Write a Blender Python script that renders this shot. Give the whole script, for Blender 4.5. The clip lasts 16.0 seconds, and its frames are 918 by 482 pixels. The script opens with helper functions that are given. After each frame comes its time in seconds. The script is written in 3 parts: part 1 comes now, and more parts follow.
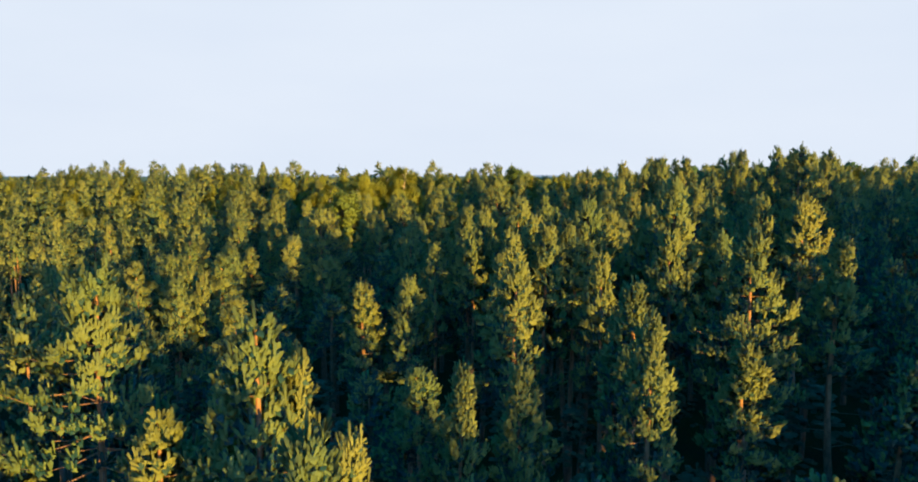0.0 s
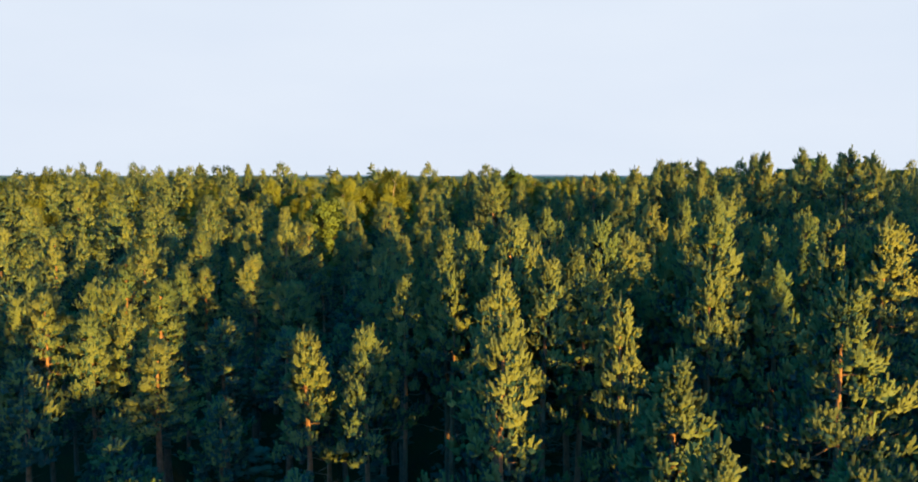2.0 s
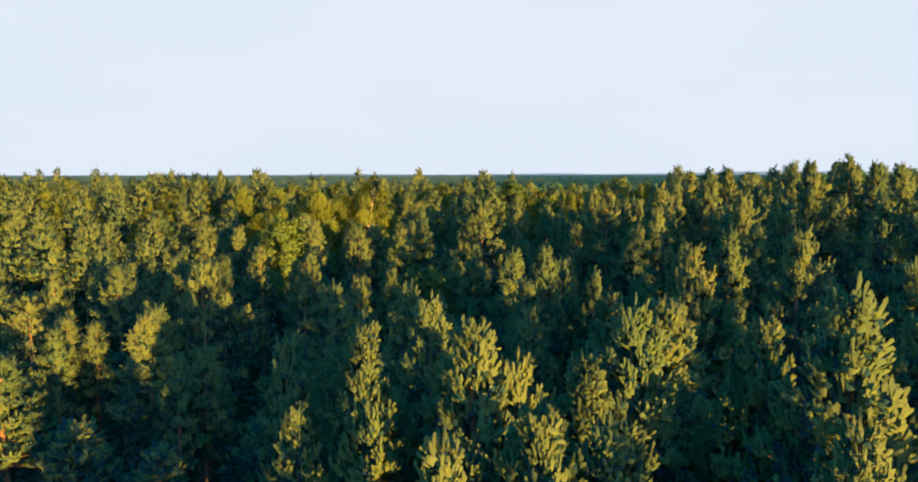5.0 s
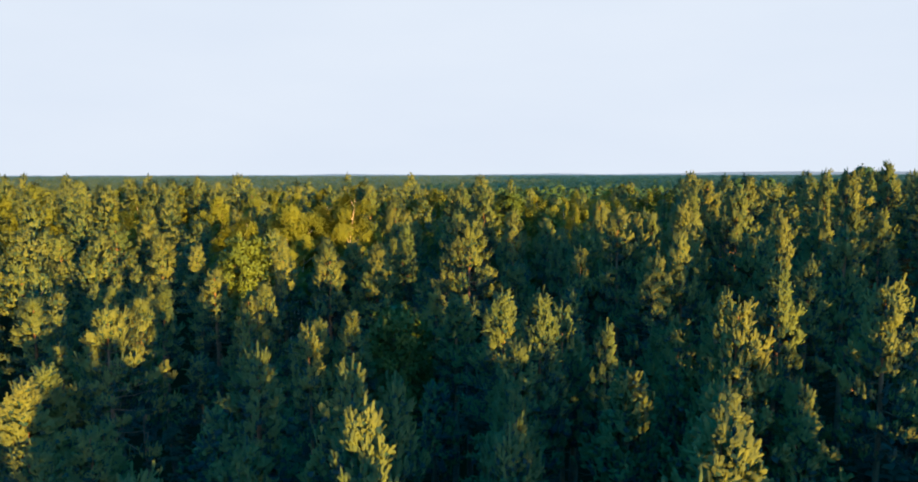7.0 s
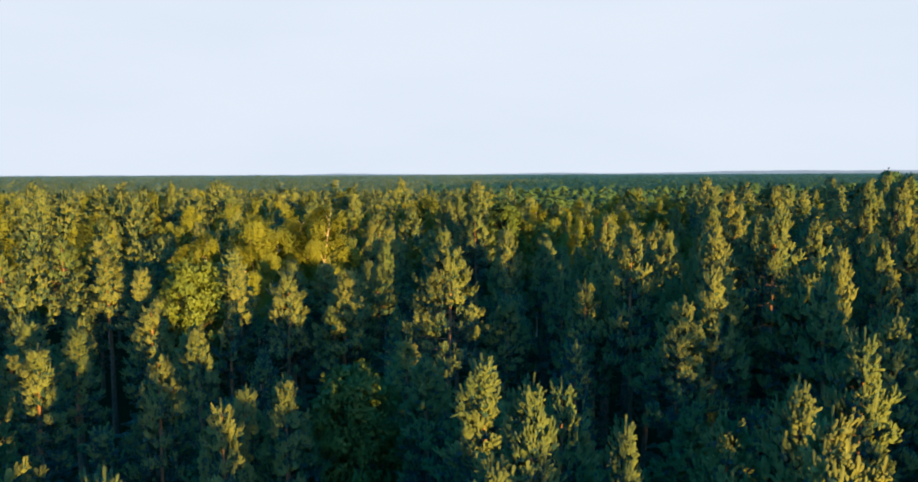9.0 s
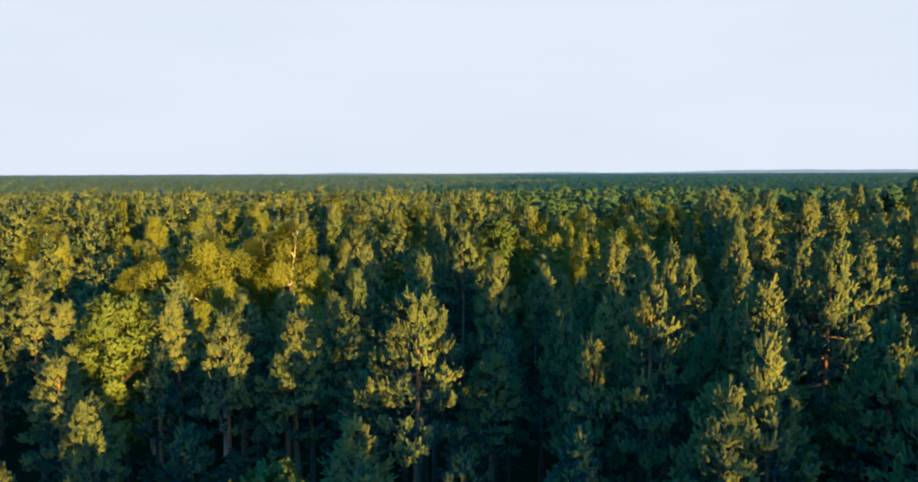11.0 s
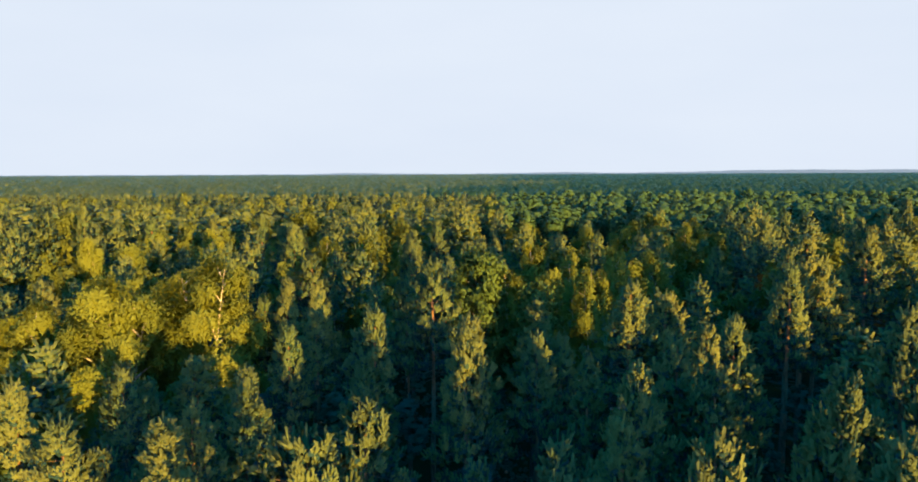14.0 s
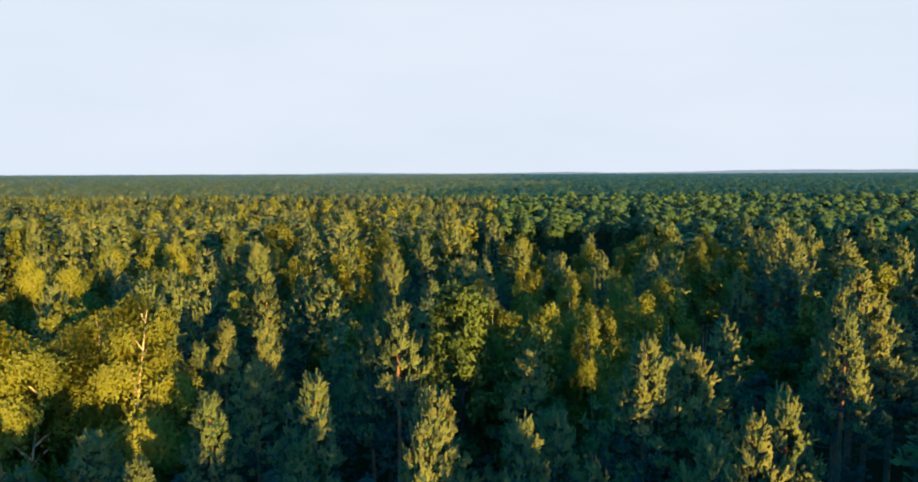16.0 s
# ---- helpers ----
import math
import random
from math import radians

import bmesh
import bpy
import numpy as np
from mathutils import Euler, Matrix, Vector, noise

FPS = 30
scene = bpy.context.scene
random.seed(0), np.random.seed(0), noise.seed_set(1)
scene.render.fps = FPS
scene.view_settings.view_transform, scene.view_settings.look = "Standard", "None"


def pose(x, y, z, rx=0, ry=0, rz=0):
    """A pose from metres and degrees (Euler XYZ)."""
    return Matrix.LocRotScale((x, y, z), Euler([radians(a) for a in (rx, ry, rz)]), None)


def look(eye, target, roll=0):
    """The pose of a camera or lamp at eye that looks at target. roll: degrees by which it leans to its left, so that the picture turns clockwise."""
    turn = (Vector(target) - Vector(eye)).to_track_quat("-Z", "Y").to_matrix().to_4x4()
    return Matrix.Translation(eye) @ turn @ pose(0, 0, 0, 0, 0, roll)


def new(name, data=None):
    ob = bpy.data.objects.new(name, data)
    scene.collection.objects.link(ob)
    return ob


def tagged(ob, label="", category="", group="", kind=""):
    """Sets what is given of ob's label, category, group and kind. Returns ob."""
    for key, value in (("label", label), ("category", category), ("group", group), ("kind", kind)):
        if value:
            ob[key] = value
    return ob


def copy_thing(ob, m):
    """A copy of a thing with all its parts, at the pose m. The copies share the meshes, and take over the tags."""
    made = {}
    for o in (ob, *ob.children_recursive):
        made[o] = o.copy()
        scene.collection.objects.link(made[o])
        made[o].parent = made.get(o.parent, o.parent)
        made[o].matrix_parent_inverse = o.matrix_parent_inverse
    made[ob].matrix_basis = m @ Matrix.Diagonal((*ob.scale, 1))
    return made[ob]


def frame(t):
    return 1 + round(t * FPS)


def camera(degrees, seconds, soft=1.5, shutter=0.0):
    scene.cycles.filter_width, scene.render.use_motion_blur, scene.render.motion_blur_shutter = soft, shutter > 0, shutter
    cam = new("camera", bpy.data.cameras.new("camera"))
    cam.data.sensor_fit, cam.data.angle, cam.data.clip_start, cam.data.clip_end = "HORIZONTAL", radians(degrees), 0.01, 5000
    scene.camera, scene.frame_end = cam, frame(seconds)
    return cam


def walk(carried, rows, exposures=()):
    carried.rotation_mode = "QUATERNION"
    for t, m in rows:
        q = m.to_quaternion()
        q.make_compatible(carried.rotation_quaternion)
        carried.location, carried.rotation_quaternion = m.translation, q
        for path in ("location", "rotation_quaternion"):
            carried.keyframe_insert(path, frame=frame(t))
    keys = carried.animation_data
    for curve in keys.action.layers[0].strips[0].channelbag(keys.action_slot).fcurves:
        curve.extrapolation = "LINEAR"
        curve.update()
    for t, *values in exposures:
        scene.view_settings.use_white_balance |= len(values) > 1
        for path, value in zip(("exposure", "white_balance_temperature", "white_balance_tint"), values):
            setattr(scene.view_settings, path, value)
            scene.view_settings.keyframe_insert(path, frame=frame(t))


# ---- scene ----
cam = camera(68.2, 16.0, soft=1.95)
METRES, EYE, TILT, LEAN, TURN = 60.0, 17.0, -5.6, 0.0, 0.0
ROWS = [
    (0.0, 0.0, 0.0, 0.0, -0.0, 0.0, -0.0),
    (0.5, 0.0042, 0.0296, 0.0052, 0.06, -0.02, -0.03),
    (1.0, 0.009, 0.0633, 0.0108, 0.15, -0.02, -0.05),
    (1.5, 0.0133, 0.0929, 0.0162, 0.22, -0.03, -0.04),
    (2.0, 0.0175, 0.1223, 0.0217, 0.27, -0.05, -0.06),
    (2.5, 0.0222, 0.1557, 0.0283, 0.35, -0.07, -0.02),
    (3.0, 0.0264, 0.1851, 0.0342, 0.42, -0.09, -0.01),
    (3.5, 0.0309, 0.2144, 0.0404, 0.5, -0.11, 0.02),
    (4.0, 0.0358, 0.2476, 0.0477, 0.57, -0.17, 0.04),
    (6.5, 0.0577, 0.3976, 0.0801, 0.85, -0.16, 0.04),
    (7.0, 0.0624, 0.4306, 0.0872, 0.91, -0.16, 0.04),
    (7.5, 0.067, 0.4601, 0.0934, 0.99, -0.14, 0.06),
    (8.0, 0.0713, 0.4895, 0.0999, 1.04, -0.17, 0.08),
    (8.5, 0.0762, 0.5224, 0.1072, 1.11, -0.18, 0.07),
    (9.0, 0.0806, 0.5512, 0.1137, 1.17, -0.22, 0.11),
    (11.5, 0.1033, 0.703, 0.1465, 1.45, -0.3, 0.07),
    (12.0, 0.1076, 0.7317, 0.1525, 1.49, -0.3, 0.07),
    (12.5, 0.1118, 0.7605, 0.1586, 1.54, -0.29, 0.08),
    (13.0, 0.1168, 0.7929, 0.1654, 1.62, -0.28, 0.08),
    (13.5, 0.1209, 0.8216, 0.1715, 1.67, -0.28, 0.06),
    (14.0, 0.1251, 0.8499, 0.178, 1.71, -0.29, 0.09),
    (14.5, 0.1297, 0.8815, 0.185, 1.76, -0.28, 0.07),
    (15.0, 0.1337, 0.9094, 0.1915, 1.78, -0.29, 0.06),
    (15.5, 0.1379, 0.9372, 0.1979, 1.81, -0.29, 0.05),
    (16.0, 0.1427, 0.9682, 0.2051, 1.85, -0.33, 0.05),
]
walk(cam, [(t, pose(0, 0, EYE, TILT, LEAN, TURN) @ pose(METRES * x, METRES * y, METRES * z, 90 + pitch, roll, yaw)) for t, x, y, z, yaw, pitch, roll in ROWS])

# ---- daylight ----
SUN_SIDE, SUN_HEIGHT = 33.0, 6.4  # degrees to the right of straight behind the flight, and above the horizon
scene.view_settings.exposure = 2.0
world = bpy.data.worlds.new("daylight")
scene.world = world
world.use_nodes = True
wn, wl = world.node_tree.nodes, world.node_tree.links
sky = wn.new("ShaderNodeTexSky")
sky.sky_type, sky.sun_disc = "NISHITA", False
sky.sun_elevation, sky.sun_rotation = radians(SUN_HEIGHT), radians(180 - SUN_SIDE)
sky.air_density, sky.dust_density, sky.ozone_density = 1.0, 1.5, 2.0
where = wn.new("ShaderNodeTexCoord")
split = wn.new("ShaderNodeSeparateXYZ")
wl.new(where.outputs["Generated"], split.inputs[0])
haze = wn.new("ShaderNodeValToRGB")  # pale haze low in the sky, clear blue overhead
haze.color_ramp.elements[0].position, haze.color_ramp.elements[0].color = 0.25, (1, 1, 1, 1)
haze.color_ramp.elements[1].position, haze.color_ramp.elements[1].color = 0.38, (0, 0, 0, 1)
wl.new(split.outputs["Z"], haze.inputs[0])
veil = wn.new("ShaderNodeTexNoise")
veil.inputs["Scale"].default_value, veil.inputs["Detail"].default_value, veil.inputs["Roughness"].default_value = 2.2, 4.0, 0.5
stretch = wn.new("ShaderNodeMapping")
stretch.inputs["Scale"].default_value = (1.0, 1.0, 4.0)
wl.new(where.outputs["Generated"], stretch.inputs[0])
wl.new(stretch.outputs[0], veil.inputs["Vector"])
pale = wn.new("ShaderNodeMixRGB")
pale.inputs[1].default_value, pale.inputs[2].default_value = (3.5, 3.95, 4.65, 1), (4.05, 4.4, 4.9, 1)
wl.new(veil.outputs["Fac"], pale.inputs[0])
mixed = wn.new("ShaderNodeMixRGB")
wl.new(haze.outputs[0], mixed.inputs[0])
deep = wn.new("ShaderNodeHueSaturation")
deep.inputs["Saturation"].default_value, deep.inputs["Value"].default_value = 3.4, 5.4
wl.new(sky.outputs[0], deep.inputs["Color"])
wl.new(deep.outputs[0], mixed.inputs[1])
wl.new(pale.outputs[0], mixed.inputs[2])
wn["Background"].inputs["Strength"].default_value = 0.05
wl.new(mixed.outputs[0], wn["Background"].inputs["Color"])

sun_way = Vector((math.sin(radians(SUN_SIDE)) * math.cos(radians(SUN_HEIGHT)), -math.cos(radians(SUN_SIDE)) * math.cos(radians(SUN_HEIGHT)), math.sin(radians(SUN_HEIGHT))))
sun = new("sun", bpy.data.lights.new("sun", "SUN"))
sun.data.energy, sun.data.angle, sun.data.color = 6.1, radians(0.6), (1.0, 0.53, 0.1)
sun.matrix_world = look(sun_way * 200, (0, 0, 0))


# ---- materials ----
def blank(name):
    mat = bpy.data.materials.new(name)
    mat.use_nodes = True
    return mat, mat.node_tree.nodes, mat.node_tree.links, mat.node_tree.nodes["Principled BSDF"]


def foliage(name, dark, light, rough, through_light, per="object", scale=0.35):
    """Needles or leaves: two tones by noise, varied tree by tree and leaf by leaf, and part of the light passes through."""
    mat, n, l, shader = blank(name)
    tex = n.new("ShaderNodeTexNoise")
    tex.inputs["Scale"].default_value, tex.inputs["Detail"].default_value = scale, 4.0
    place = n.new("ShaderNodeNewGeometry")
    l.new(place.outputs["Position"], tex.inputs["Vector"])
    info = n.new("ShaderNodeObjectInfo")
    add = n.new("ShaderNodeMath")
    add.operation = "ADD"
    l.new(tex.outputs["Fac"], add.inputs[0])
    half = n.new("ShaderNodeMath")
    half.operation = "MULTIPLY_ADD"
    half.inputs[1].default_value, half.inputs[2].default_value = (0.36, -0.18) if per == "object" else (0.16, -0.08)
    l.new(info.outputs["Random"] if per == "object" else place.outputs["Random Per Island"], half.inputs[0])
    l.new(half.outputs[0], add.inputs[1])
    ramp = n.new("ShaderNodeValToRGB")
    ramp.color_ramp.elements[0].position, ramp.color_ramp.elements[0].color = 0.25, (*dark, 1)
    ramp.color_ramp.elements[1].position, ramp.color_ramp.elements[1].color = 0.8, (*light, 1)
    l.new(add.outputs[0], ramp.inputs[0])
    hue = n.new("ShaderNodeHueSaturation")
    vary = n.new("ShaderNodeMath")
    vary.operation = "MULTIPLY_ADD"
    vary.inputs[1].default_value, vary.inputs[2].default_value = 0.16, 0.92
    l.new(place.outputs["Random Per Island"], vary.inputs[0])
    l.new(vary.outputs[0], hue.inputs["Value"])
    l.new(ramp.outputs[0], hue.inputs["Color"])
    l.new(hue.outputs[0], shader.inputs["Base Color"])
    shader.inputs["Roughness"].default_value = rough
    shader.inputs["Specular IOR Level"].default_value = 0.06
    glow = n.new("ShaderNodeBsdfTranslucent")
    l.new(hue.outputs[0], glow.inputs["Color"])
    mix = n.new("ShaderNodeMixShader")
    mix.inputs[0].default_value = through_light
    l.new(shader.outputs[0], mix.inputs[1])
    l.new(glow.outputs[0], mix.inputs[2])
    l.new(mix.outputs[0], n["Material Output"].inputs["Surface"])
    return mat


def bark(name, low, high, turn_low, turn_high, scale, contrast):
    """Bark that changes from the butt (low) to the upper stem (high), flaked by noise."""
    mat, n, l, shader = blank(name)
    where = n.new("ShaderNodeTexCoord")
    cut = n.new("ShaderNodeSeparateXYZ")
    l.new(where.outputs["Object"], cut.inputs[0])
    rise = n.new("ShaderNodeMapRange")
    rise.inputs["From Min"].default_value, rise.inputs["From Max"].default_value = turn_low, turn_high
    l.new(cut.outputs["Z"], rise.inputs["Value"])
    base = n.new("ShaderNodeMixRGB")
    base.inputs[1].default_value, base.inputs[2].default_value = (*low, 1), (*high, 1)
    l.new(rise.outputs[0], base.inputs[0])
    stretch = n.new("ShaderNodeMapping")
    stretch.inputs["Scale"].default_value = (scale, scale, scale * 0.35)
    l.new(where.outputs["Object"], stretch.inputs[0])
    tex = n.new("ShaderNodeTexNoise")
    tex.inputs["Scale"].default_value, tex.inputs["Detail"].default_value = 1.0, 6.0
    l.new(stretch.outputs[0], tex.inputs["Vector"])
    flake = n.new("ShaderNodeValToRGB")
    flake.color_ramp.elements[0].position, flake.color_ramp.elements[0].color = 0.35, (contrast, contrast, contrast, 1)
    flake.color_ramp.elements[1].position, flake.color_ramp.elements[1].color = 0.6, (1, 1, 1, 1)
    l.new(tex.outputs["Fac"], flake.inputs[0])
    times = n.new("ShaderNodeMixRGB")
    times.blend_type, times.inputs[0].default_value = "MULTIPLY", 1.0
    l.new(base.outputs[0], times.inputs[1])
    l.new(flake.outputs[0], times.inputs[2])
    l.new(times.outputs[0], shader.inputs["Base Color"])
    shader.inputs["Roughness"].default_value = 0.9
    bump = n.new("ShaderNodeBump")
    bump.inputs["Strength"].default_value, bump.inputs["Distance"].default_value = 0.6, 0.03
    l.new(tex.outputs["Fac"], bump.inputs["Height"])
    l.new(bump.outputs[0], shader.inputs["Normal"])
    return mat


# needle age with shade painted in: old inner needles far darker than young shoots
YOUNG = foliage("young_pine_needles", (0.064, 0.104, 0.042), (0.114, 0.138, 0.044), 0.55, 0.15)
OLD_SHADE = foliage("old_shade_dark_needles", (0.009, 0.034, 0.040), (0.022, 0.052, 0.046), 0.55, 0.1)
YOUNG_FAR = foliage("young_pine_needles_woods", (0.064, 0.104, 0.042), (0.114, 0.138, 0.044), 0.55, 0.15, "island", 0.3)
OLD_SHADE_FAR = foliage("old_shade_dark_needles_woods", (0.018, 0.048, 0.042), (0.040, 0.074, 0.046), 0.55, 0.1, "island", 0.3)
NEEDLES_FAR = (YOUNG_FAR, OLD_SHADE_FAR)
BIRCH_LEAF = foliage("birch_leaves", (0.11, 0.145, 0.026), (0.15, 0.185, 0.032), 0.5, 0.25)
BIRCH_FAR = foliage("birch_leaves_woods", (0.075, 0.105, 0.022), (0.115, 0.145, 0.028), 0.5, 0.2, "island", 0.25)
BROAD_LEAF = foliage("broad_leaves", (0.055, 0.10, 0.03), (0.095, 0.145, 0.036), 0.45, 0.25)
BROAD_FAR = foliage("broad_leaves_woods", (0.022, 0.064, 0.034), (0.058, 0.108, 0.04), 0.5, 0.2, "island", 0.1)
PINE_BARK = bark("pine_bark", (0.10, 0.075, 0.06), (0.17, 0.1, 0.058), 3.0, 8.0, 9.0, 0.5)
LIMB_BARK = bark("limb_bark", (0.13, 0.10, 0.08), (0.15, 0.095, 0.06), 5.0, 10.0, 12.0, 0.5)
BIRCH_BARK = bark("birch_bark", (0.34, 0.32, 0.3), (0.46, 0.44, 0.41), 1.0, 6.0, 5.0, 0.4)
BROAD_BARK = bark("broad_bark", (0.04, 0.036, 0.03), (0.045, 0.04, 0.034), 2.0, 8.0, 8.0, 0.5)


# ---- ground ----
def ground_z(x, y):
    """The height of the forest floor: a low swell ahead, then a shallow valley that runs to the horizon."""
    x, y = np.asarray(x, float), np.asarray(y, float)
    along = np.interp(y, (-200, 20, 60, 100, 130, 180, 300, 900, 2500, 5000), (-1.0, -0.5, 0.6, 2.6, 2.6, -1.0, -2.5, -3.0, -7.0, -13.0))
    side = 0.055 * np.clip(x, -45, 45) * np.interp(y, (0, 30, 90, 140), (0.6, 1.0, 0.7, 0.0))
    return along + side + 0.25 * np.sin(x * 0.11 + 1.3) * np.cos(y * 0.09)


def soil_material():
    mat, n, l, shader = blank("forest_floor")
    place = n.new("ShaderNodeNewGeometry")
    big, small = n.new("ShaderNodeTexNoise"), n.new("ShaderNodeTexNoise")
    for tex, scale in ((big, 0.25), (small, 6.0)):
        tex.inputs["Scale"].default_value, tex.inputs["Detail"].default_value = scale, 6.0
        l.new(place.outputs["Position"], tex.inputs["Vector"])
    tone = n.new("ShaderNodeValToRGB")
    tone.color_ramp.elements[0].position, tone.color_ramp.elements[0].color = 0.35, (0.024, 0.024, 0.014, 1)
    tone.color_ramp.elements[1].position, tone.color_ramp.elements[1].color = 0.65, (0.018, 0.034, 0.014, 1)
    l.new(big.outputs["Fac"], tone.inputs[0])
    speck = n.new("ShaderNodeMixRGB")
    speck.blend_type, speck.inputs[0].default_value = "MULTIPLY", 0.7
    l.new(tone.outputs[0], speck.inputs[1])
    l.new(small.outputs["Color"], speck.inputs[2])
    l.new(speck.outputs[0], shader.inputs["Base Color"])
    shader.inputs["Roughness"].default_value = 0.95
    shader.inputs["Specular IOR Level"].default_value = 0.0
    bump = n.new("ShaderNodeBump")
    bump.inputs["Strength"].default_value, bump.inputs["Distance"].default_value = 0.8, 0.1
    l.new(small.outputs["Fac"], bump.inputs["Height"])
    l.new(bump.outputs[0], shader.inputs["Normal"])
    return mat


def raw_mesh(name, verts, faces, mat, smooth=False, normals=None, slots=None):
    """A mesh from arrays of corners and of triangles or quads; slots: which of several materials each face has."""
    verts, faces = np.asarray(verts, np.float32), np.asarray(faces, np.int32)
    me = bpy.data.meshes.new(name)
    k = faces.shape[1]
    me.vertices.add(len(verts))
    me.vertices.foreach_set("co", verts.ravel())
    me.loops.add(faces.size)
    me.loops.foreach_set("vertex_index", faces.ravel())
    me.polygons.add(len(faces))
    me.polygons.foreach_set("loop_start", np.arange(0, faces.size, k, dtype=np.int32))
    me.polygons.foreach_set("use_smooth", np.full(len(faces), smooth))
    for m in mat if isinstance(mat, tuple) else (mat,):
        me.materials.append(m)
    if slots is not None:
        me.polygons.foreach_set("material_index", np.asarray(slots, np.int32))
    me.update(calc_edges=True)
    if normals is not None:
        me.normals_split_custom_set_from_vertices(np.asarray(normals, np.float32))
    return me


def grid_sheet(xs, ys, height):
    gx, gy = np.meshgrid(xs, ys)
    verts = np.stack([gx, gy, height(gx, gy)], -1).reshape(-1, 3)
    i, j = np.meshgrid(np.arange(len(xs) - 1), np.arange(len(ys) - 1))
    a = (j * len(xs) + i).ravel()
    return verts, np.stack([a, a + 1, a + 1 + len(xs), a + len(xs)], -1)


near = np.arange(-120, 121, 4.0)
xs = np.concatenate([-np.geomspace(4600, 130, 24), near, np.geomspace(130, 4600, 24)])
ys = np.concatenate([-np.geomspace(4600, 130, 16), np.arange(-120, 301, 4.0), np.geomspace(310, 4700, 40)])
tagged(new("ground", raw_mesh("ground", *grid_sheet(xs, ys, ground_z), soil_material(), True)), "dark forest floor of needle litter and moss", "ground", kind="structure")


def ridge_material():
    mat, n, l, shader = blank("far_ridge_haze_glow")
    tex = n.new("ShaderNodeTexNoise")
    tex.inputs["Scale"].default_value, tex.inputs["Detail"].default_value = 0.01, 5.0
    place = n.new("ShaderNodeNewGeometry")
    l.new(place.outputs["Position"], tex.inputs["Vector"])
    tone = n.new("ShaderNodeValToRGB")
    # pale blue emission over a near-black base stands in for distance haze
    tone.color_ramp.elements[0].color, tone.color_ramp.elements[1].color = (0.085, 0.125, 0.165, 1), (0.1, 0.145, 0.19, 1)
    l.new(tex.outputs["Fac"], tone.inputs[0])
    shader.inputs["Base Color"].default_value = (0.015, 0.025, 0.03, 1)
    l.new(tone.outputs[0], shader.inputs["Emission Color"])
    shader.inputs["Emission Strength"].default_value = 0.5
    shader.inputs["Roughness"].default_value = 1.0
    return mat


def ridge_top(x):
    return 7 + 6 * np.exp(-((x - 480) / 260) ** 2) + 15 * np.exp(-((x - 1850) / 600) ** 2) + 12 * np.exp(-((x - 2750) / 500) ** 2) + 6 * np.exp(-((x + 750) / 250) ** 2) + 0.8 * np.sin(x * 0.013) + 0.7 * np.sin(x * 0.037 + 1)


rx = np.linspace(-4500, 4500, 240)
rv = np.concatenate([np.stack([rx, 0 * rx + 4100, 0 * rx - 16], -1), np.stack([rx, 0 * rx + 4250, ridge_top(rx)], -1), np.stack([rx, 0 * rx + 4500, 0 * rx - 16], -1)])
ri = np.arange(239)
rf = np.concatenate([np.stack([ri, ri + 1, ri + 241, ri + 240], -1), np.stack([ri + 240, ri + 241, ri + 481, ri + 480], -1)])
tagged(new("backdrop", raw_mesh("backdrop", rv, rf, ridge_material(), True)), "low wooded hills, distance haze painted as a pale blue glow", "hills", kind="structure")


# ---- how trees are made ----
def unit(v):
    return v / np.maximum(np.linalg.norm(v, axis=-1, keepdims=True), 1e-9)


def spindles(rng, at, way, size, stout=0.15, sides=3):
    """Upright shoots close-set with needles: blunt brushes, fattest towards the tip."""
    n = len(at)
    side = unit(np.cross(way, unit(rng.normal(size=(n, 3)))))
    other = np.cross(way, side)
    phi = np.arange(sides)[None] * (2 * math.pi / sides) + rng.random((n, 1)) * 6.3
    r = (size * stout)[:, None] * rng.uniform(0.85, 1.3, (n, sides))
    mid = at[:, None] + way[:, None] * (size[:, None] * rng.uniform(0.72, 0.94, (n, sides)))[..., None]
    ring = mid + (side[:, None] * np.cos(phi)[..., None] + other[:, None] * np.sin(phi)[..., None]) * r[..., None]
    verts = np.concatenate([ring, (at - way * (size * 0.25)[:, None])[:, None], (at + way * size[:, None])[:, None]], 1).reshape(-1, 3)
    k = np.arange(sides)
    q = (k + 1) % sides
    one = np.concatenate([np.stack([q, k, 0 * k + sides], -1), np.stack([k, q, 0 * k + sides + 1], -1)])
    return verts, (np.arange(n)[:, None, None] * (sides + 2) + one[None]).reshape(-1, 3)


def leaf_tris(rng, at, size, hang=0.0):
    """Single leaves, loosely turned, hanging by hang."""
    n = len(at)
    a = unit(rng.normal(size=(n, 3)) + np.array([0, 0, -hang]))
    b = unit(np.cross(a, rng.normal(size=(n, 3))))
    s = (size * rng.uniform(0.7, 1.3, n))[:, None]
    tri = np.stack([at - b * s * 0.36, at + b * s * 0.36, at + a * s], 1)
    verts = tri.reshape(-1, 3)
    return verts, np.arange(len(verts)).reshape(-1, 3)


